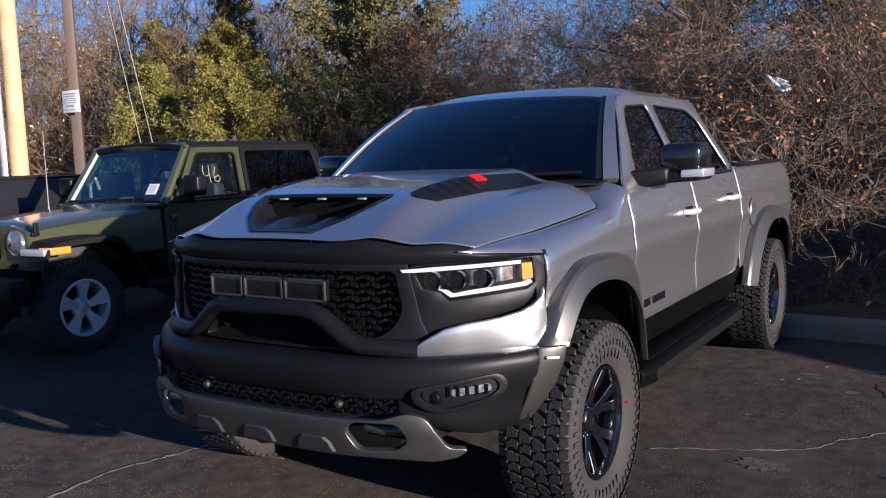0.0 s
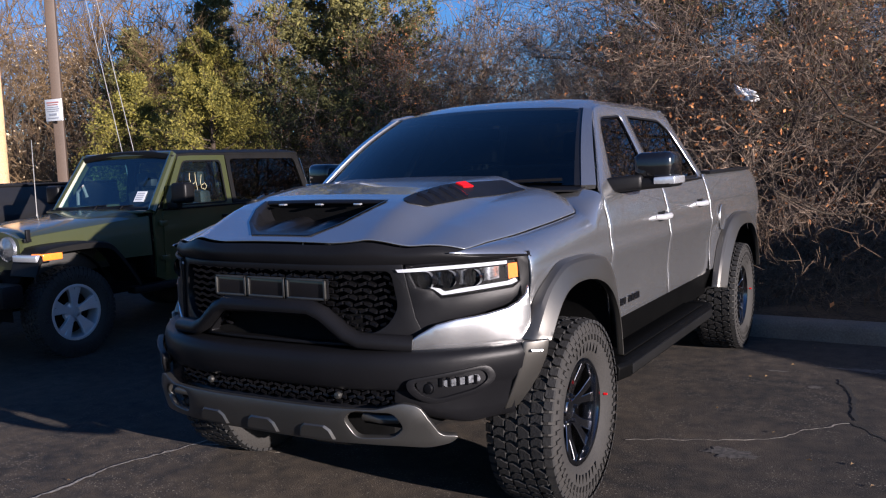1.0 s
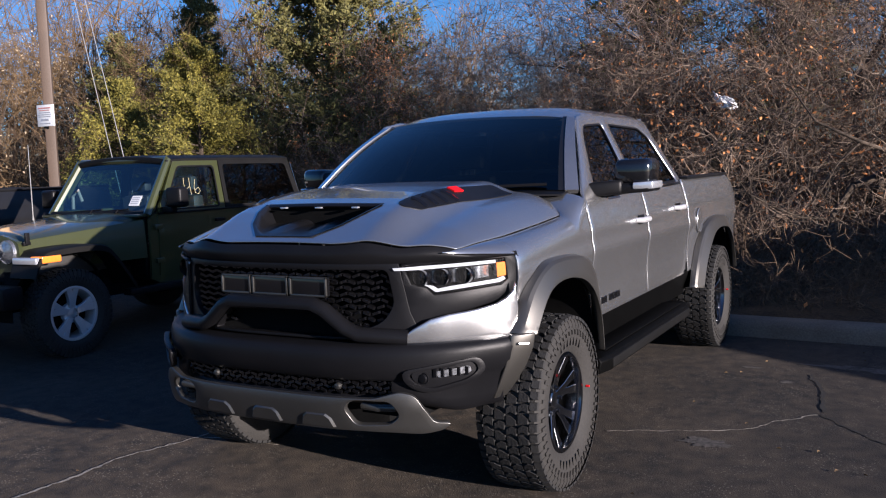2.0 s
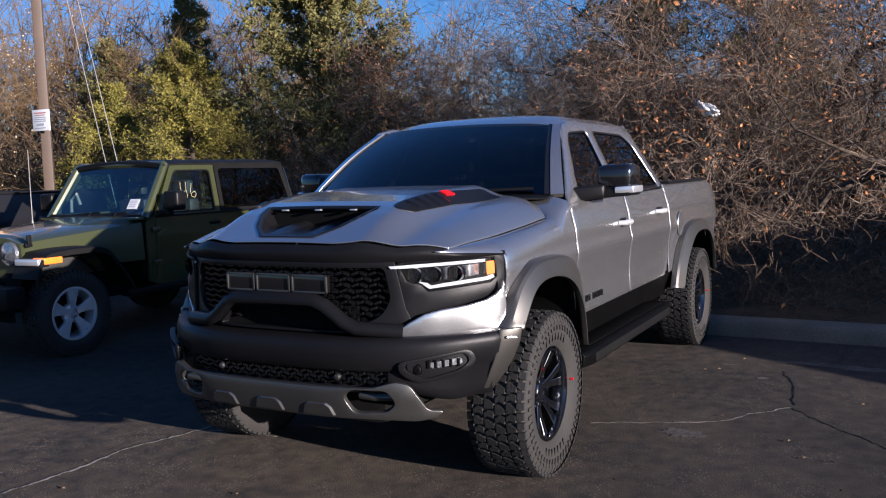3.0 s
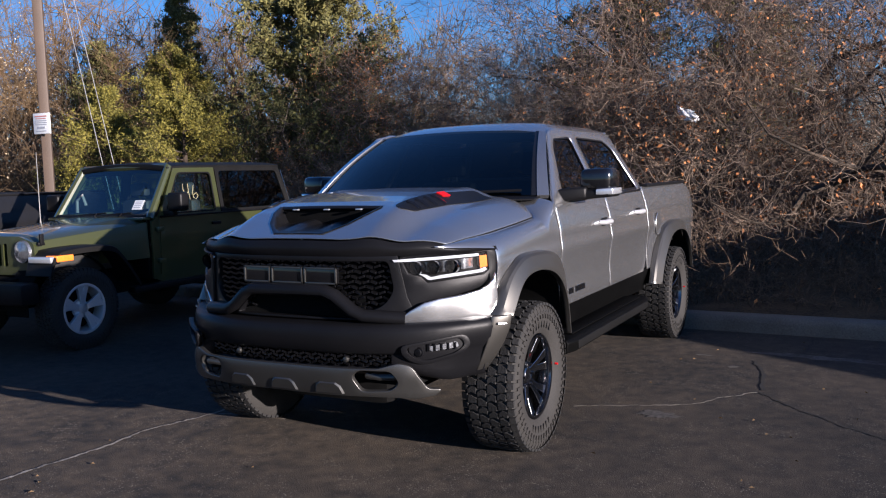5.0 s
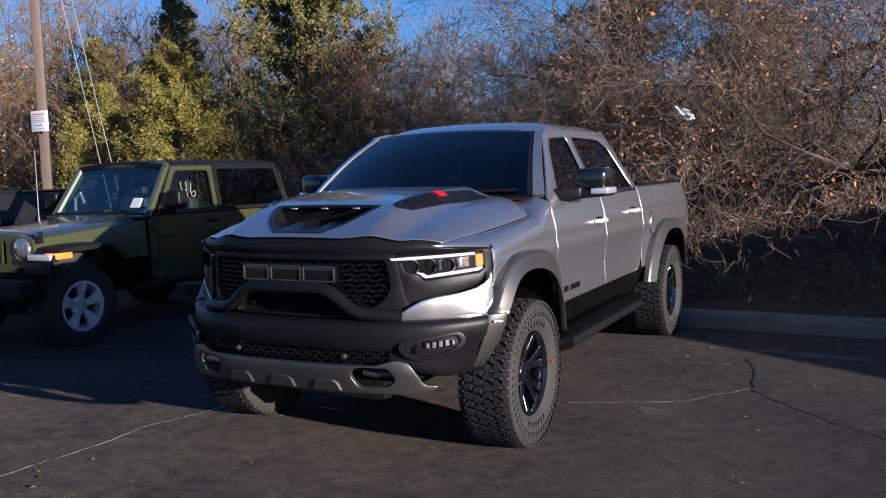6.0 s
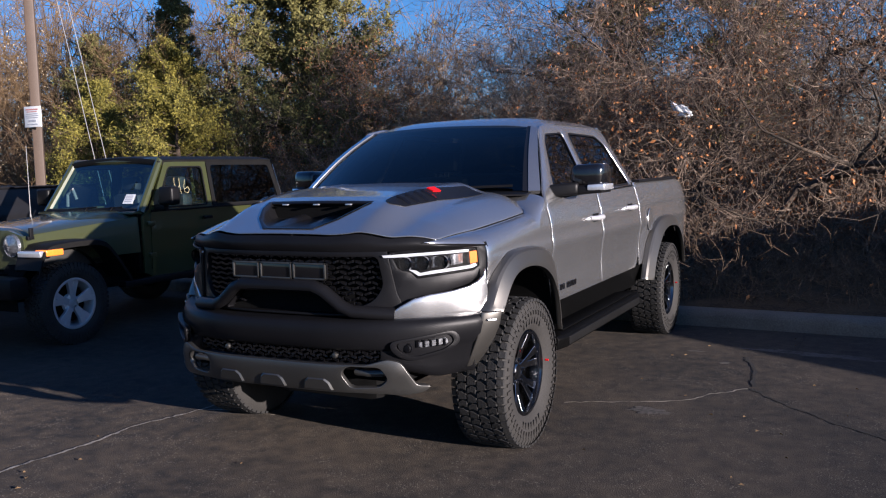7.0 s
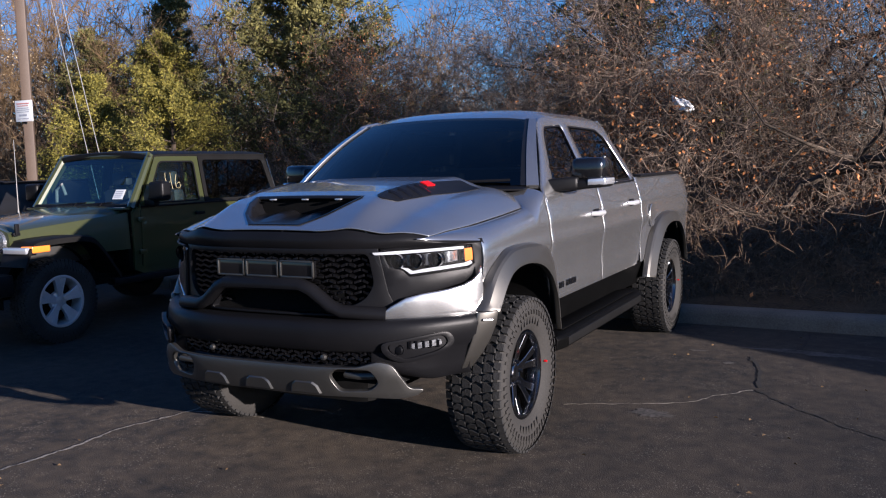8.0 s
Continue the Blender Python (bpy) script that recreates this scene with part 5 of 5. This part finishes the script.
        part("headrest", box(x - 0.12, x + 0.12, 1.84, 1.95, 1.42, 1.58, 0.04), "seat", seat)
    add("steering_wheel", ring((0.36, 1.22, 1.20), 0.18, 0.015, (0, 0.45, -0.9)), "seat", "black steering wheel")
    add("dashboard", box(-0.70, 0.70, 1.0, 1.18, 1.0, 1.20, 0.04), "seat", "black dashboard")
    add("grab_handle", tube([(-0.58, 1.14, 1.26), (-0.56, 1.13, 1.40), (-0.48, 1.14, 1.46), (-0.44, 1.15, 1.34)], 0.018, 8), "seat_grey")
    for y in (0.0, 2.46):
        for s in (1, -1):
            wheel(jp, s * 0.80, y - (0.07 if y == 0 else 0), s, 0.40, 0.24, 0.236, "silver")
    return jp


def build_black_truck():
    bt = thing("pickup_truck", "black pickup truck parked beyond the green car", "pickup truck", m=pose(-8.43, -0.54, 0) @ Matrix.Scale(1.03, 4))
    prof = [(0.55, 0.78), (0.80, 0.97), (1.05, 1.0), (1.30, 0.97), (1.47, 0.93)]
    for s in (1, -1):
        bed = part("bed_side", sheet(lambda u, v: (s * lerp(v, prof), u, v), span(2.9, 4.85, 24), [0.55, 0.7, 0.8, 0.95, 1.05, 1.2, 1.3, 1.4, 1.47], lambda u, v: not (abs(u - 3.6) < 0.5 and v < 1.0)), "black_paint", bt, "black bed side", solid=0.03)
        part("bed_rail", box(*sorted((s * 0.86, s * 0.95)), 2.9, 4.85, 1.465, 1.50, 0.012), "black", bed)
        part("cab_side", sheet(lambda u, v: (s * lerp(v, prof), u, v), span(0.55, 2.86, 24), [0.55, 0.7, 0.8, 0.95, 1.05, 1.2, 1.3, 1.4]), "black_paint", bt, "black cab side", solid=0.03)
        part("side_window", raw([(s * 0.92, 0.9, 1.41), (s * 0.92, 2.8, 1.41), (s * 0.70, 2.55, 1.86), (s * 0.70, 1.4, 1.86)], [(0, 1, 2, 3)]), "glass_dark", bt, solid=0.02)
        part("wing", sheet(lambda u, v: (s * lerp(v, prof), u, v), span(-0.85, 0.53, 20), [0.55, 0.7, 0.8, 0.95, 1.05, 1.2, 1.28], lambda u, v: not (abs(u) < 0.5 and v < 1.0)), "black_paint", bt, solid=0.03)
    part("bonnet", box(-0.93, 0.93, -0.85, 0.55, 1.24, 1.32, 0.03), "black_paint", bt, "black bonnet")
    part("nose", box(-0.90, 0.90, -0.95, -0.85, 0.55, 1.28, 0.04), "black_paint", bt)
    part("tailgate", box(-0.90, 0.90, 4.80, 4.86, 0.75, 1.47, 0.02), "black_paint", bt, "black tailgate")
    part("cab_back", box(-0.9, 0.9, 2.83, 2.87, 0.7, 1.85, 0.02), "black_paint", bt)
    part("bed_floor", box(-0.88, 0.88, 2.9, 4.8, 0.78, 0.82), "dark", bt)
    part("roof", box(-0.70, 0.70, 1.3, 2.86, 1.85, 1.90, 0.02), "black_paint", bt, "black roof")
    part("windscreen", raw([(-0.85, 0.5, 1.32), (0.85, 0.5, 1.32), (0.66, 1.32, 1.87), (-0.66, 1.32, 1.87)], [(0, 1, 2, 3)]), "glass_dark", bt, solid=0.01)
    for y in (0.0, 3.6):
        for s in (1, -1):
            wheel(bt, s * 0.84, y, s, 0.40, 0.26, 0.23, "silver")


build_offroader()
build_black_truck()

# ---- poles, sign, cables, unseen shade wall ----


def build_site():
    # brown square lamp pole with a notice on it
    c = (-9.35, 5.0)
    pole = thing("light_pole", "brown painted square steel light pole", "pole", m=pose(c[0], c[1], 0))
    z0 = ground_z(*c) - 0.05
    part("shaft", box(-0.075, 0.075, -0.075, 0.075, z0, 8.0, 0.02, m=Matrix.Rotation(radians(45), 4, "Z")), "pole_brown", pole)
    part("base_plate", box(-0.22, 0.22, -0.22, 0.22, z0, z0 + 0.10, 0.01, m=Matrix.Rotation(radians(45), 4, "Z")), "kerb", pole)
    sign = thing("notice_sign", "small white notice board with grey print, on the pole", "sign", m=pose(-9.27, 4.87, 2.63, 0, 0, 4))
    part("board", box(-0.175, 0.175, -0.012, 0.012, -0.165, 0.165, 0.004), "white", sign)
    for z, w, h, mat in ((0.115, 0.20, 0.018, "ink_red"), (0.08, 0.17, 0.012, "ink_red"), (0.045, 0.19, 0.010, "ink"), (0.015, 0.21, 0.010, "ink"), (-0.015, 0.19, 0.010, "ink"), (-0.065, 0.12, 0.030, "ink"), (-0.12, 0.17, 0.012, "ink")):
        part("print_line", box(-w * 0.65, w * 0.65, -0.018, -0.0125, z - h / 2, z + h / 2), mat, sign)
    # bare wooden utility pole with its guy cables
    wp = thing("utility_pole", "pale bare wooden utility pole", "pole", m=pose(-12.77, 6.17, 0))
    part("shaft", tube([(0, 0, -0.3), (0.0, 0, 3), (0.02, 0, 9)], [0.165, 0.155, 0.14], 16), "pole_wood", wp)
    post = thing("post", "grey steel post with a white lower panel", "post", m=pose(-12.92, 5.96, 0))
    part("shaft", tube([(0, 0, -0.2), (0, 0, 5.0)], 0.06, 10), "cable", post)
    part("panel", box(-0.25, 0.06, -0.03, 0.03, 0.8, 2.35, 0.01), "white", post)
    for a, b in (((-11.17, 7.12, 4.68), (-10.08, 7.13, 0.25)), ((-11.10, 7.31, 4.68), (-9.98, 7.32, 0.25))):
        d = Vector(a) - Vector(b)
        cable = tagged(part("guy_cable", tube([Vector(b), Vector(b) + d * 2.0], 0.007, 6), "cable"), "thin steel guy cable running to the ground", "cable", "guy cables")
    # unseen low wall, added and sloped so that its shade lies on the kerb
    prof = [(-0.3, 0.25), (0.71, 0.62), (1.81, 1.12), (2.8, 1.56), (4.5, 1.80), (6, 1.86), (16, 1.86), (30, 1.86)]
    verts, faces = [], []
    for x in (8.0, 8.25):
        verts += [(x, y, -0.05) for y, z in prof] + [(x, y, z) for y, z in prof]
    n = len(prof)
    for i in range(n - 1):
        a, b = i, 2 * n + i
        faces += [(a, a + 1, a + n + 1, a + n), (b, b + n, b + n + 1, b + 1), (a + n, a + n + 1, b + n + 1, b + n)]
    faces += [(0, n, 3 * n, 2 * n), (n - 1, 3 * n - 1, 4 * n - 1, 2 * n - 1)]
    bm = raw(verts, faces)
    bmesh.ops.recalc_face_normals(bm, faces=bm.faces)
    tagged(part("unseen_shade_wall", bm, "wall"), "unseen low wall added to cast shade on the kerb and brush", "wall", kind="structure")
    # a white plastic bag caught in the twigs
    bm = bmesh.new()
    bmesh.ops.create_icosphere(bm, subdivisions=4, radius=1.0)
    for v in bm.verts:
        d = v.co.normalized()
        v.co = 0.68 * Vector((d.x * 0.22, d.y * 0.12, d.z * 0.11 - 0.11 * d.x * abs(d.x) - 0.04 * d.x)) * (1 + 0.7 * noise.noise(d * 1.8) + 0.35 * noise.noise(d * 5))
    bag = tagged(part("plastic_bag", bm, "bag", angle=80), "torn white plastic bag caught in the twigs", "bag")
    bag.location = (0.08, 9.26, 2.44)


build_site()

# ---- trees and brush ----


def tube_mesh(segs, sides=3):
    """One mesh of many tapered prisms: rows of x0 y0 z0 x1 y1 z1 r0 r1."""
    a = np.array(segs, float)
    p, q, r0, r1 = a[:, 0:3], a[:, 3:6], a[:, 6], a[:, 7]
    d = q - p
    d /= np.linalg.norm(d, axis=1, keepdims=True) + 1e-9
    ref = np.where(np.abs(d[:, 2:3]) > 0.9, [[1.0, 0, 0]], [[0, 0, 1.0]])
    u = np.cross(d, ref)
    u /= np.linalg.norm(u, axis=1, keepdims=True) + 1e-9
    v = np.cross(d, u)
    n = len(a)
    verts = np.zeros((n, 2 * sides, 3))
    for k in range(sides):
        c, s = math.cos(2 * math.pi * k / sides), math.sin(2 * math.pi * k / sides)
        o = u * c + v * s
        verts[:, k] = p + o * r0[:, None]
        verts[:, sides + k] = q + o * r1[:, None]
    base = np.arange(n)[:, None, None] * 2 * sides
    quad = np.array([[k, (k + 1) % sides, sides + (k + 1) % sides, sides + k] for k in range(sides)])[None]
    return verts.reshape(-1, 3), (base + quad).reshape(-1, 4)


def np_object(name, verts, quads, mat, parent=None, smooth_on=False):
    me = bpy.data.meshes.new(name)
    me.vertices.add(len(verts))
    me.vertices.foreach_set("co", np.asarray(verts, np.float32).ravel())
    me.loops.add(quads.size)
    me.loops.foreach_set("vertex_index", quads.astype(np.int32).ravel())
    me.polygons.add(len(quads))
    me.polygons.foreach_set("loop_start", np.arange(0, quads.size, 4, dtype=np.int32))
    me.update(calc_edges=True)
    me.materials.append(M[mat])
    ob = new(name, me)
    if parent:
        ob.parent = parent
    return ob


def leaf_quads(centres, size, rng, spread=0.3, aspect=0.6):
    """Small crossed quads at points, turned every way."""
    n = len(centres)
    u = rng.normal(size=(n, 3))
    u /= np.linalg.norm(u, axis=1, keepdims=True)
    w = rng.normal(size=(n, 3))
    v = np.cross(u, w)
    v /= np.linalg.norm(v, axis=1, keepdims=True)
    s = size * (1 + spread * rng.normal(size=(n, 1))).clip(0.3, 2.2)
    u, v = u * s, v * s * aspect
    verts = np.stack([centres - u - v * 0.3, centres - v, centres + u + v * 0.2, centres + v], 1).reshape(-1, 3)
    return verts, np.arange(4 * n).reshape(-1, 4)


def grow(rng, pos, way, length, radius, depth, segs, tips, droop=0.0, kids=(3, 5), wander=0.30):
    """A branch that wanders, tapers and forks."""
    steps = 4 if depth > 1 else 3
    p, d = np.array(pos, float), np.array(way, float)
    for i in range(steps):
        d = d + rng.normal(size=3) * wander + np.array([0, 0, 0.05 - droop])
        d /= np.linalg.norm(d)
        q = p + d * length / steps
        r0, r1 = radius * (1 - 0.75 * i / steps), radius * (1 - 0.75 * (i + 1) / steps)
        segs.append((*p, *q, r0, r1))
        p = q
        if depth > 0 and (i > 0 or depth < 2):
            for _ in range(rng.integers(*kids) if i == steps - 1 else rng.integers(1, kids[0] + 1)):
                side = rng.normal(size=3)
                side -= d * side.dot(d)
                side /= np.linalg.norm(side) + 1e-9
                k = rng.uniform(0.5, 1.1)
                grow(rng, p, d * (1 - 0.45 * k) + side * k, length * rng.uniform(0.45, 0.72), max(0.0055, r1 * rng.uniform(0.45, 0.7)), depth - 1, segs, tips, droop, kids, wander)
    if depth <= 1:
        tips.append(p)


def bare_tree(x, y, height, seed, label, stems=2, depth=4, mat="twig", leaves=0, lean=(0, 0), thick=0.09, spread=0.5, leaf_mat="leaf_orange", low=0.0, kids=(2, 4)):
    rng = np.random.default_rng(seed)
    z0 = ground_z(x, y) - 0.05
    tree = thing("tree", label, "tree", "trees behind the kerb", pose(x, y, z0))
    twigs, tips = [], []
    for _ in range(stems):
        segs = []
        a = rng.uniform(0, 2 * math.pi)
        way = np.array([math.cos(a) * spread + lean[0], math.sin(a) * spread + lean[1], 1.0])
        grow(rng, (0.15 * math.cos(a), 0.15 * math.sin(a), 0), way / np.linalg.norm(way), height * rng.uniform(0.5, 0.62), thick * rng.uniform(0.7, 1.1), depth, segs, tips, low, kids)
        segs = [s for s in segs if s[5] > 0.02]
        v, f = tube_mesh([s for s in segs if s[6] > 0.022], 6)
        np_object("trunk", v, f, "bark", tree)
        twigs += [s for s in segs if s[6] <= 0.022]
    v, f = tube_mesh(twigs, 3)
    np_object("crown", v, f, mat, tree)
    if leaves:
        t = np.array(tips)
        t = t[np.linalg.norm(t, axis=1) > 0.5]
        hot = t[rng.integers(0, len(t), 18)]
        near = np.array([min(np.linalg.norm(hot - p, axis=1)) for p in t])
        pick = t[np.argsort(near)[:leaves // 2]]
        pick = np.concatenate([pick, t[rng.integers(0, len(t), leaves - len(pick))]])
        v, f = leaf_quads(pick + rng.normal(size=pick.shape) * 0.05, 0.025, rng)
        np_object("dead_leaves", v, f, leaf_mat, tree)["kind"] = "stuff"


def cedar(x, y, height, width, seed, label, mat="cedar", count=26000, base=0.2, size=0.055):
    """An evergreen: tapered trunk, limbs in tiers, and sprays of small scale leaves along them."""
    rng = np.random.default_rng(seed)
    z0 = ground_z(x, y) - 0.05
    tree = thing("evergreen_tree", label, "tree", "trees behind the kerb", pose(x, y, z0))
    segs, sprays = [], []
    for i in range(10):
        segs.append((0, 0, height * i / 10, 0, 0, height * (i + 1) / 10, 0.16 * (1 - i / 10) + 0.01, 0.16 * (0.9 - i / 10) + 0.01))
    limbs = int(height * 17)
    for k in range(limbs):
        t = base / height + (1 - base / height) * (k + rng.uniform()) / limbs
        reach = width / 2 * (1 - t) ** 0.62 * rng.uniform(0.55, 1.15) * (0.75 + 0.25 * min(1, t * 6)) + 0.15
        a = rng.uniform(0, 2 * math.pi)
        p = np.array([0, 0, height * t])
        d = np.array([math.cos(a), math.sin(a), rng.uniform(0.15, 0.75)])
        steps = 6
        r = 0.035 * (1 - t) + 0.008
        for i in range(steps):
            d = d + rng.normal(size=3) * 0.14
            d /= np.linalg.norm(d)
            q = p + d * reach / steps
            segs.append((*p, *q, r * (1 - i / steps) + 0.003, r * (1 - (i + 1) / steps) + 0.003))
            p = q
            if i > 0:
                for _ in range(3):
                    w = d * 0.5 + rng.normal(size=3) * 0.6 + np.array([0, 0, 0.25])
                    w *= reach * rng.uniform(0.12, 0.3)
                    segs.append((*p, *(p + w), 0.006, 0.003))
                    sprays.append((p, w))
    sp = np.array([np.r_[p, w] for p, w in sprays])
    pick = rng.integers(0, len(sp), count)
    u = rng.uniform(0.1, 1.15, size=(count, 1))
    c = sp[pick, :3] + sp[pick, 3:] * u + rng.normal(size=(count, 3)) * 0.06
    v, f = tube_mesh(segs, 4)
    np_object("trunk", v, f, "bark", tree)
    v, f = leaf_quads(c, size * 0.72, rng, 0.35, 0.34)
    np_object("crown", v, f, mat, tree)


def brush(name, x0, x1, y0, y1, h, count, seed, mat, label, radius=0.006, leaf=None, leaf_n=0, curl=0.35, leaf_size=0.03, line=None):
    """A thicket of thin stems that arch and cross."""
    rng = np.random.default_rng(seed)
    segs, tips = [], []
    for _ in range(count):
        u = rng.uniform()
        x, y = x0 + (x1 - x0) * u, rng.uniform(y0, y1)
        if line:
            y = line[0] + (line[1] - line[0]) * u + rng.normal() * (y1 - y0) / 4
        p = np.array([x, y, ground_z(x, y)])
        d = np.array([rng.normal() * 0.35, rng.normal() * 0.35, 1.0])
        ln = h * rng.uniform(0.35, 1.1)
        n = 12
        for i in range(n):
            d = d + rng.normal(size=3) * curl
            d /= np.linalg.norm(d)
            q = p + d * ln / n
            if q[2] < 0.05:
                break
            segs.append((*p, *q, radius * (1 - 0.062 * i), radius * (0.938 - 0.062 * i)))
            if i > 1 and i % 2:
                for _ in range(2):
                    w = (d + rng.normal(size=3) * 0.8) * ln * rng.uniform(0.04, 0.12)
                    segs.append((*q, *(q + w), radius * 0.6, radius * 0.3))
                    tips.append(q + w)
            p = q
    v, f = tube_mesh(segs, 3)
    ob = tagged(np_object(name, v, f, mat), label, "brush", kind="stuff")
    if leaf:
        t = np.array(tips)
        c = t[rng.integers(0, len(t), leaf_n)] + rng.normal(size=(leaf_n, 3)) * 0.04
        if leaf == "leaf_orange":            # half of the dead leaves hang in clusters
            knots = t[rng.integers(0, len(t), max(1, leaf_n // 60))]
            half = leaf_n // 2
            c[:half] = knots[rng.integers(0, len(knots), half)] + rng.normal(size=(half, 3)) * (0.07, 0.07, 0.14)
        v, f = leaf_quads(c, leaf_size, rng)
        tagged(np_object("leaves", v, f, leaf), "small dry leaves and seed tufts on the brush", "leaves", kind="stuff")
    return len(segs)


def far_wood(x0, y0, x1, y1, depth, height, count, seed, mat, label, size=0.02):
    """A distant belt of bare stems and twigs, too many to count."""
    rng = np.random.default_rng(seed)
    segs = []
    for _ in range(count):
        u = rng.uniform()
        x, y = x0 + (x1 - x0) * u + rng.normal() * 0.5, y0 + (y1 - y0) * u + rng.uniform(0, depth)
        h = height(u) * rng.uniform(0.55, 1.08)
        p, d = np.array([x, y, 0.0]), np.array([rng.normal() * 0.12, rng.normal() * 0.12, 1.0])
        n = 7
        for i in range(n):
            d = d + rng.normal(size=3) * 0.14
            d /= np.linalg.norm(d)
            q = p + d * h / n
            segs.append((*p, *q, size * (1.3 - i / n), size * (1.15 - i / n)))
            for _ in range(5 if i > 0 else 2):
                w = (d * 0.7 + rng.normal(size=3) * 0.7) * h * rng.uniform(0.05, 0.17)
                m = q + w
                segs.append((*q, *m, size * 0.45, size * 0.25))
                for _ in range(2):
                    segs.append((*m, *(m + w * 0.6 + rng.normal(size=3) * 0.16), size * 0.3, size * 0.15))
            p = q
    v, f = tube_mesh(segs, 3)
    tagged(np_object("far_wood", v, f, mat), label, "wood", kind="stuff")


def build_trees():
    lab = "bare winter tree with tangled grey-brown twigs"
    # near thicket
    spots = [(-3.55, 12.52, 5.2), (-2.56, 11.99, 5.4), (-1.58, 11.75, 5.8), (-0.49, 12.17, 6.3), (0.49, 11.55, 5.8), (1.28, 12.15, 6.2), (1.97, 11.61, 6.6), (2.86, 11.46, 6.0)]
    for k, (x, y, h) in enumerate(spots):
        bare_tree(x, y, h * 0.90, 100 + k, lab + (" and orange dead leaves" if k % 2 else ""), 3, 4, leaves=2600 if k % 2 else 900, spread=0.75, thick=0.08, kids=(2, 4), low=0.03)
    # oaks with heavy dark limbs behind it
    for k, (x, y, h) in enumerate([(-1.38, 13.74, 7.0), (1.05, 14.0, 7.2), (3.05, 14.11, 7.6)]):
        bare_tree(x, y, h * 1.15, 108 + k, "tall bare oak with dark limbs and a few dead leaves", 2, 4, "bark", leaves=900, spread=0.42, thick=0.20, kids=(2, 4))
    for k, (x, y, h) in enumerate([(1.75, 10.9, 6.6)]):
        bare_tree(x, y, h, 140 + k, "bare oak with heavy dark limbs and orange dead leaves", 3, 4, "bark", leaves=1400, spread=0.5, thick=0.13, kids=(2, 4))
    brush("thicket", -4.7, 3.7, 10.6, 12.6, 2.7, 1600, 7, "twig", "dense thicket of grey-brown twigs", 0.0115, "leaf_orange", 3000, 0.6, 0.034)
    # added backing: bark colour gives the gaps between the twigs their shade
    brush("thicket", -4.9, 4.4, 13.0, 14.6, 2.9, 1500, 27, "bark", "dark stems added behind the thicket to stand in for its shaded depth", 0.017, None, 0, 0.55)
    brush("thicket", -0.9, 5.9, 8.2, 10.6, 2.0, 1150, 9, "twig", "dense thicket of grey-brown twigs", 0.009, "leaf_orange", 1900, 0.65, 0.030)
    brush("undergrowth", -7.0, 7.0, 4.9, 8.1, 0.95, 2300, 8, "dead_brush", "low dead undergrowth behind the kerb", 0.006, "leaf_orange", 200, 0.5, 0.025)
    # trees further along
    for k, (x, y, h) in enumerate([(-4.92, 14.92, 5.0), (-6.11, 15.34, 5.0), (-7.49, 16.71, 5.6), (-4.92, 17.28, 5.4), (-8.67, 19.02, 6.0), (-6.70, 20.05, 6.2), (-10.05, 20.85, 5.5)]):
        bare_tree(x, y, h, 200 + k, lab, 2, 4, leaves=900 if k in (2, 4, 6) else 0, spread=0.6, thick=0.07)
    bare_tree(-9.6, 17.0, 5.2, 231, "small tree still full of dry russet leaves", 3, 4, leaves=6000, spread=0.5, thick=0.06)
    brush("thicket", -12.3, -4.0, 14.0, 16.8, 2.9, 900, 17, "twig", "dense thicket of grey-brown twigs", 0.014, "leaf_orange", 900, 0.4, 0.045)
    far_wood(-13.8, 25.0, 5.9, 18.2, 4.0, lambda u: 3.6 + 1.4 * u, 200, 41, "dead_brush", "distant belt of bare grey-brown trees", 0.032)
    cedar(-13.69, 18.34, 9.6, 8.4, 31, "tall dark green cedar with a dense crown", count=150000, size=0.075)
    cedar(-2.96, 15.94, 7.6, 4.4, 35, "dark green cedar standing behind the bare trees", count=50000, size=0.065)
    cedar(-0.20, 16.53, 7.0, 4.0, 36, "dark green cedar standing behind the bare trees", count=44000, size=0.065)
    cedar(-17.63, 16.48, 5.6, 5.6, 32, "yellow-green cedar among tan brush", "cedar_light", 60000, size=0.055)
    cedar(-20.49, 19.77, 8.2, 4.2, 33, "dark green cedar behind the brush", "cedar", 40000, size=0.075)
    cedar(-22.90, 18.20, 6.4, 4.0, 39, "dark green cedar behind the brush", "cedar", 34000, size=0.07)
    cedar(-13.20, 12.13, 3.5, 4.0, 34, "low yellow-green cedar in tan brush", "cedar_light", 44000, size=0.046)
    cedar(-16.15, 12.38, 3.9, 3.4, 37, "low yellow-green cedar in tan brush", "cedar_light", 44000, size=0.046)
    brush("thicket", -28.6, -12.8, 13.2, 18.7, 3.2, 2200, 18, "straw", "tan dry brush below the cedars", 0.015, "leaf_pale", 5000, 0.3, 0.04, (11.6, 17.4))
    brush("thicket", -28.6, -14.0, 15.6, 19.0, 5.2, 900, 28, "dead_brush", "dark stems and vines among the cedars", 0.016, None, 0, 0.4, 0.04, (14.6, 18.6))
    far_wood(-35.5, 14.6, -13.8, 25.9, 5.0, lambda u: 9.4 - 2.4 * u, 300, 42, "straw", "distant belt of tan winter trees", 0.042)
    for k, (x, y, h) in enumerate([(-23.64, 15.58, 8.5), (-21.67, 17.55, 8.0), (-19.50, 16.79, 6.5), (-25.12, 17.41, 9.0), (-20.68, 21.84, 9.5)]):
        bare_tree(x, y, h, 300 + k, "bare tan winter tree with pale seed tufts", 2, 4, "straw", 900 if x < -21.5 else 0, spread=0.4, thick=0.10, leaf_mat="leaf_pale")


build_trees()
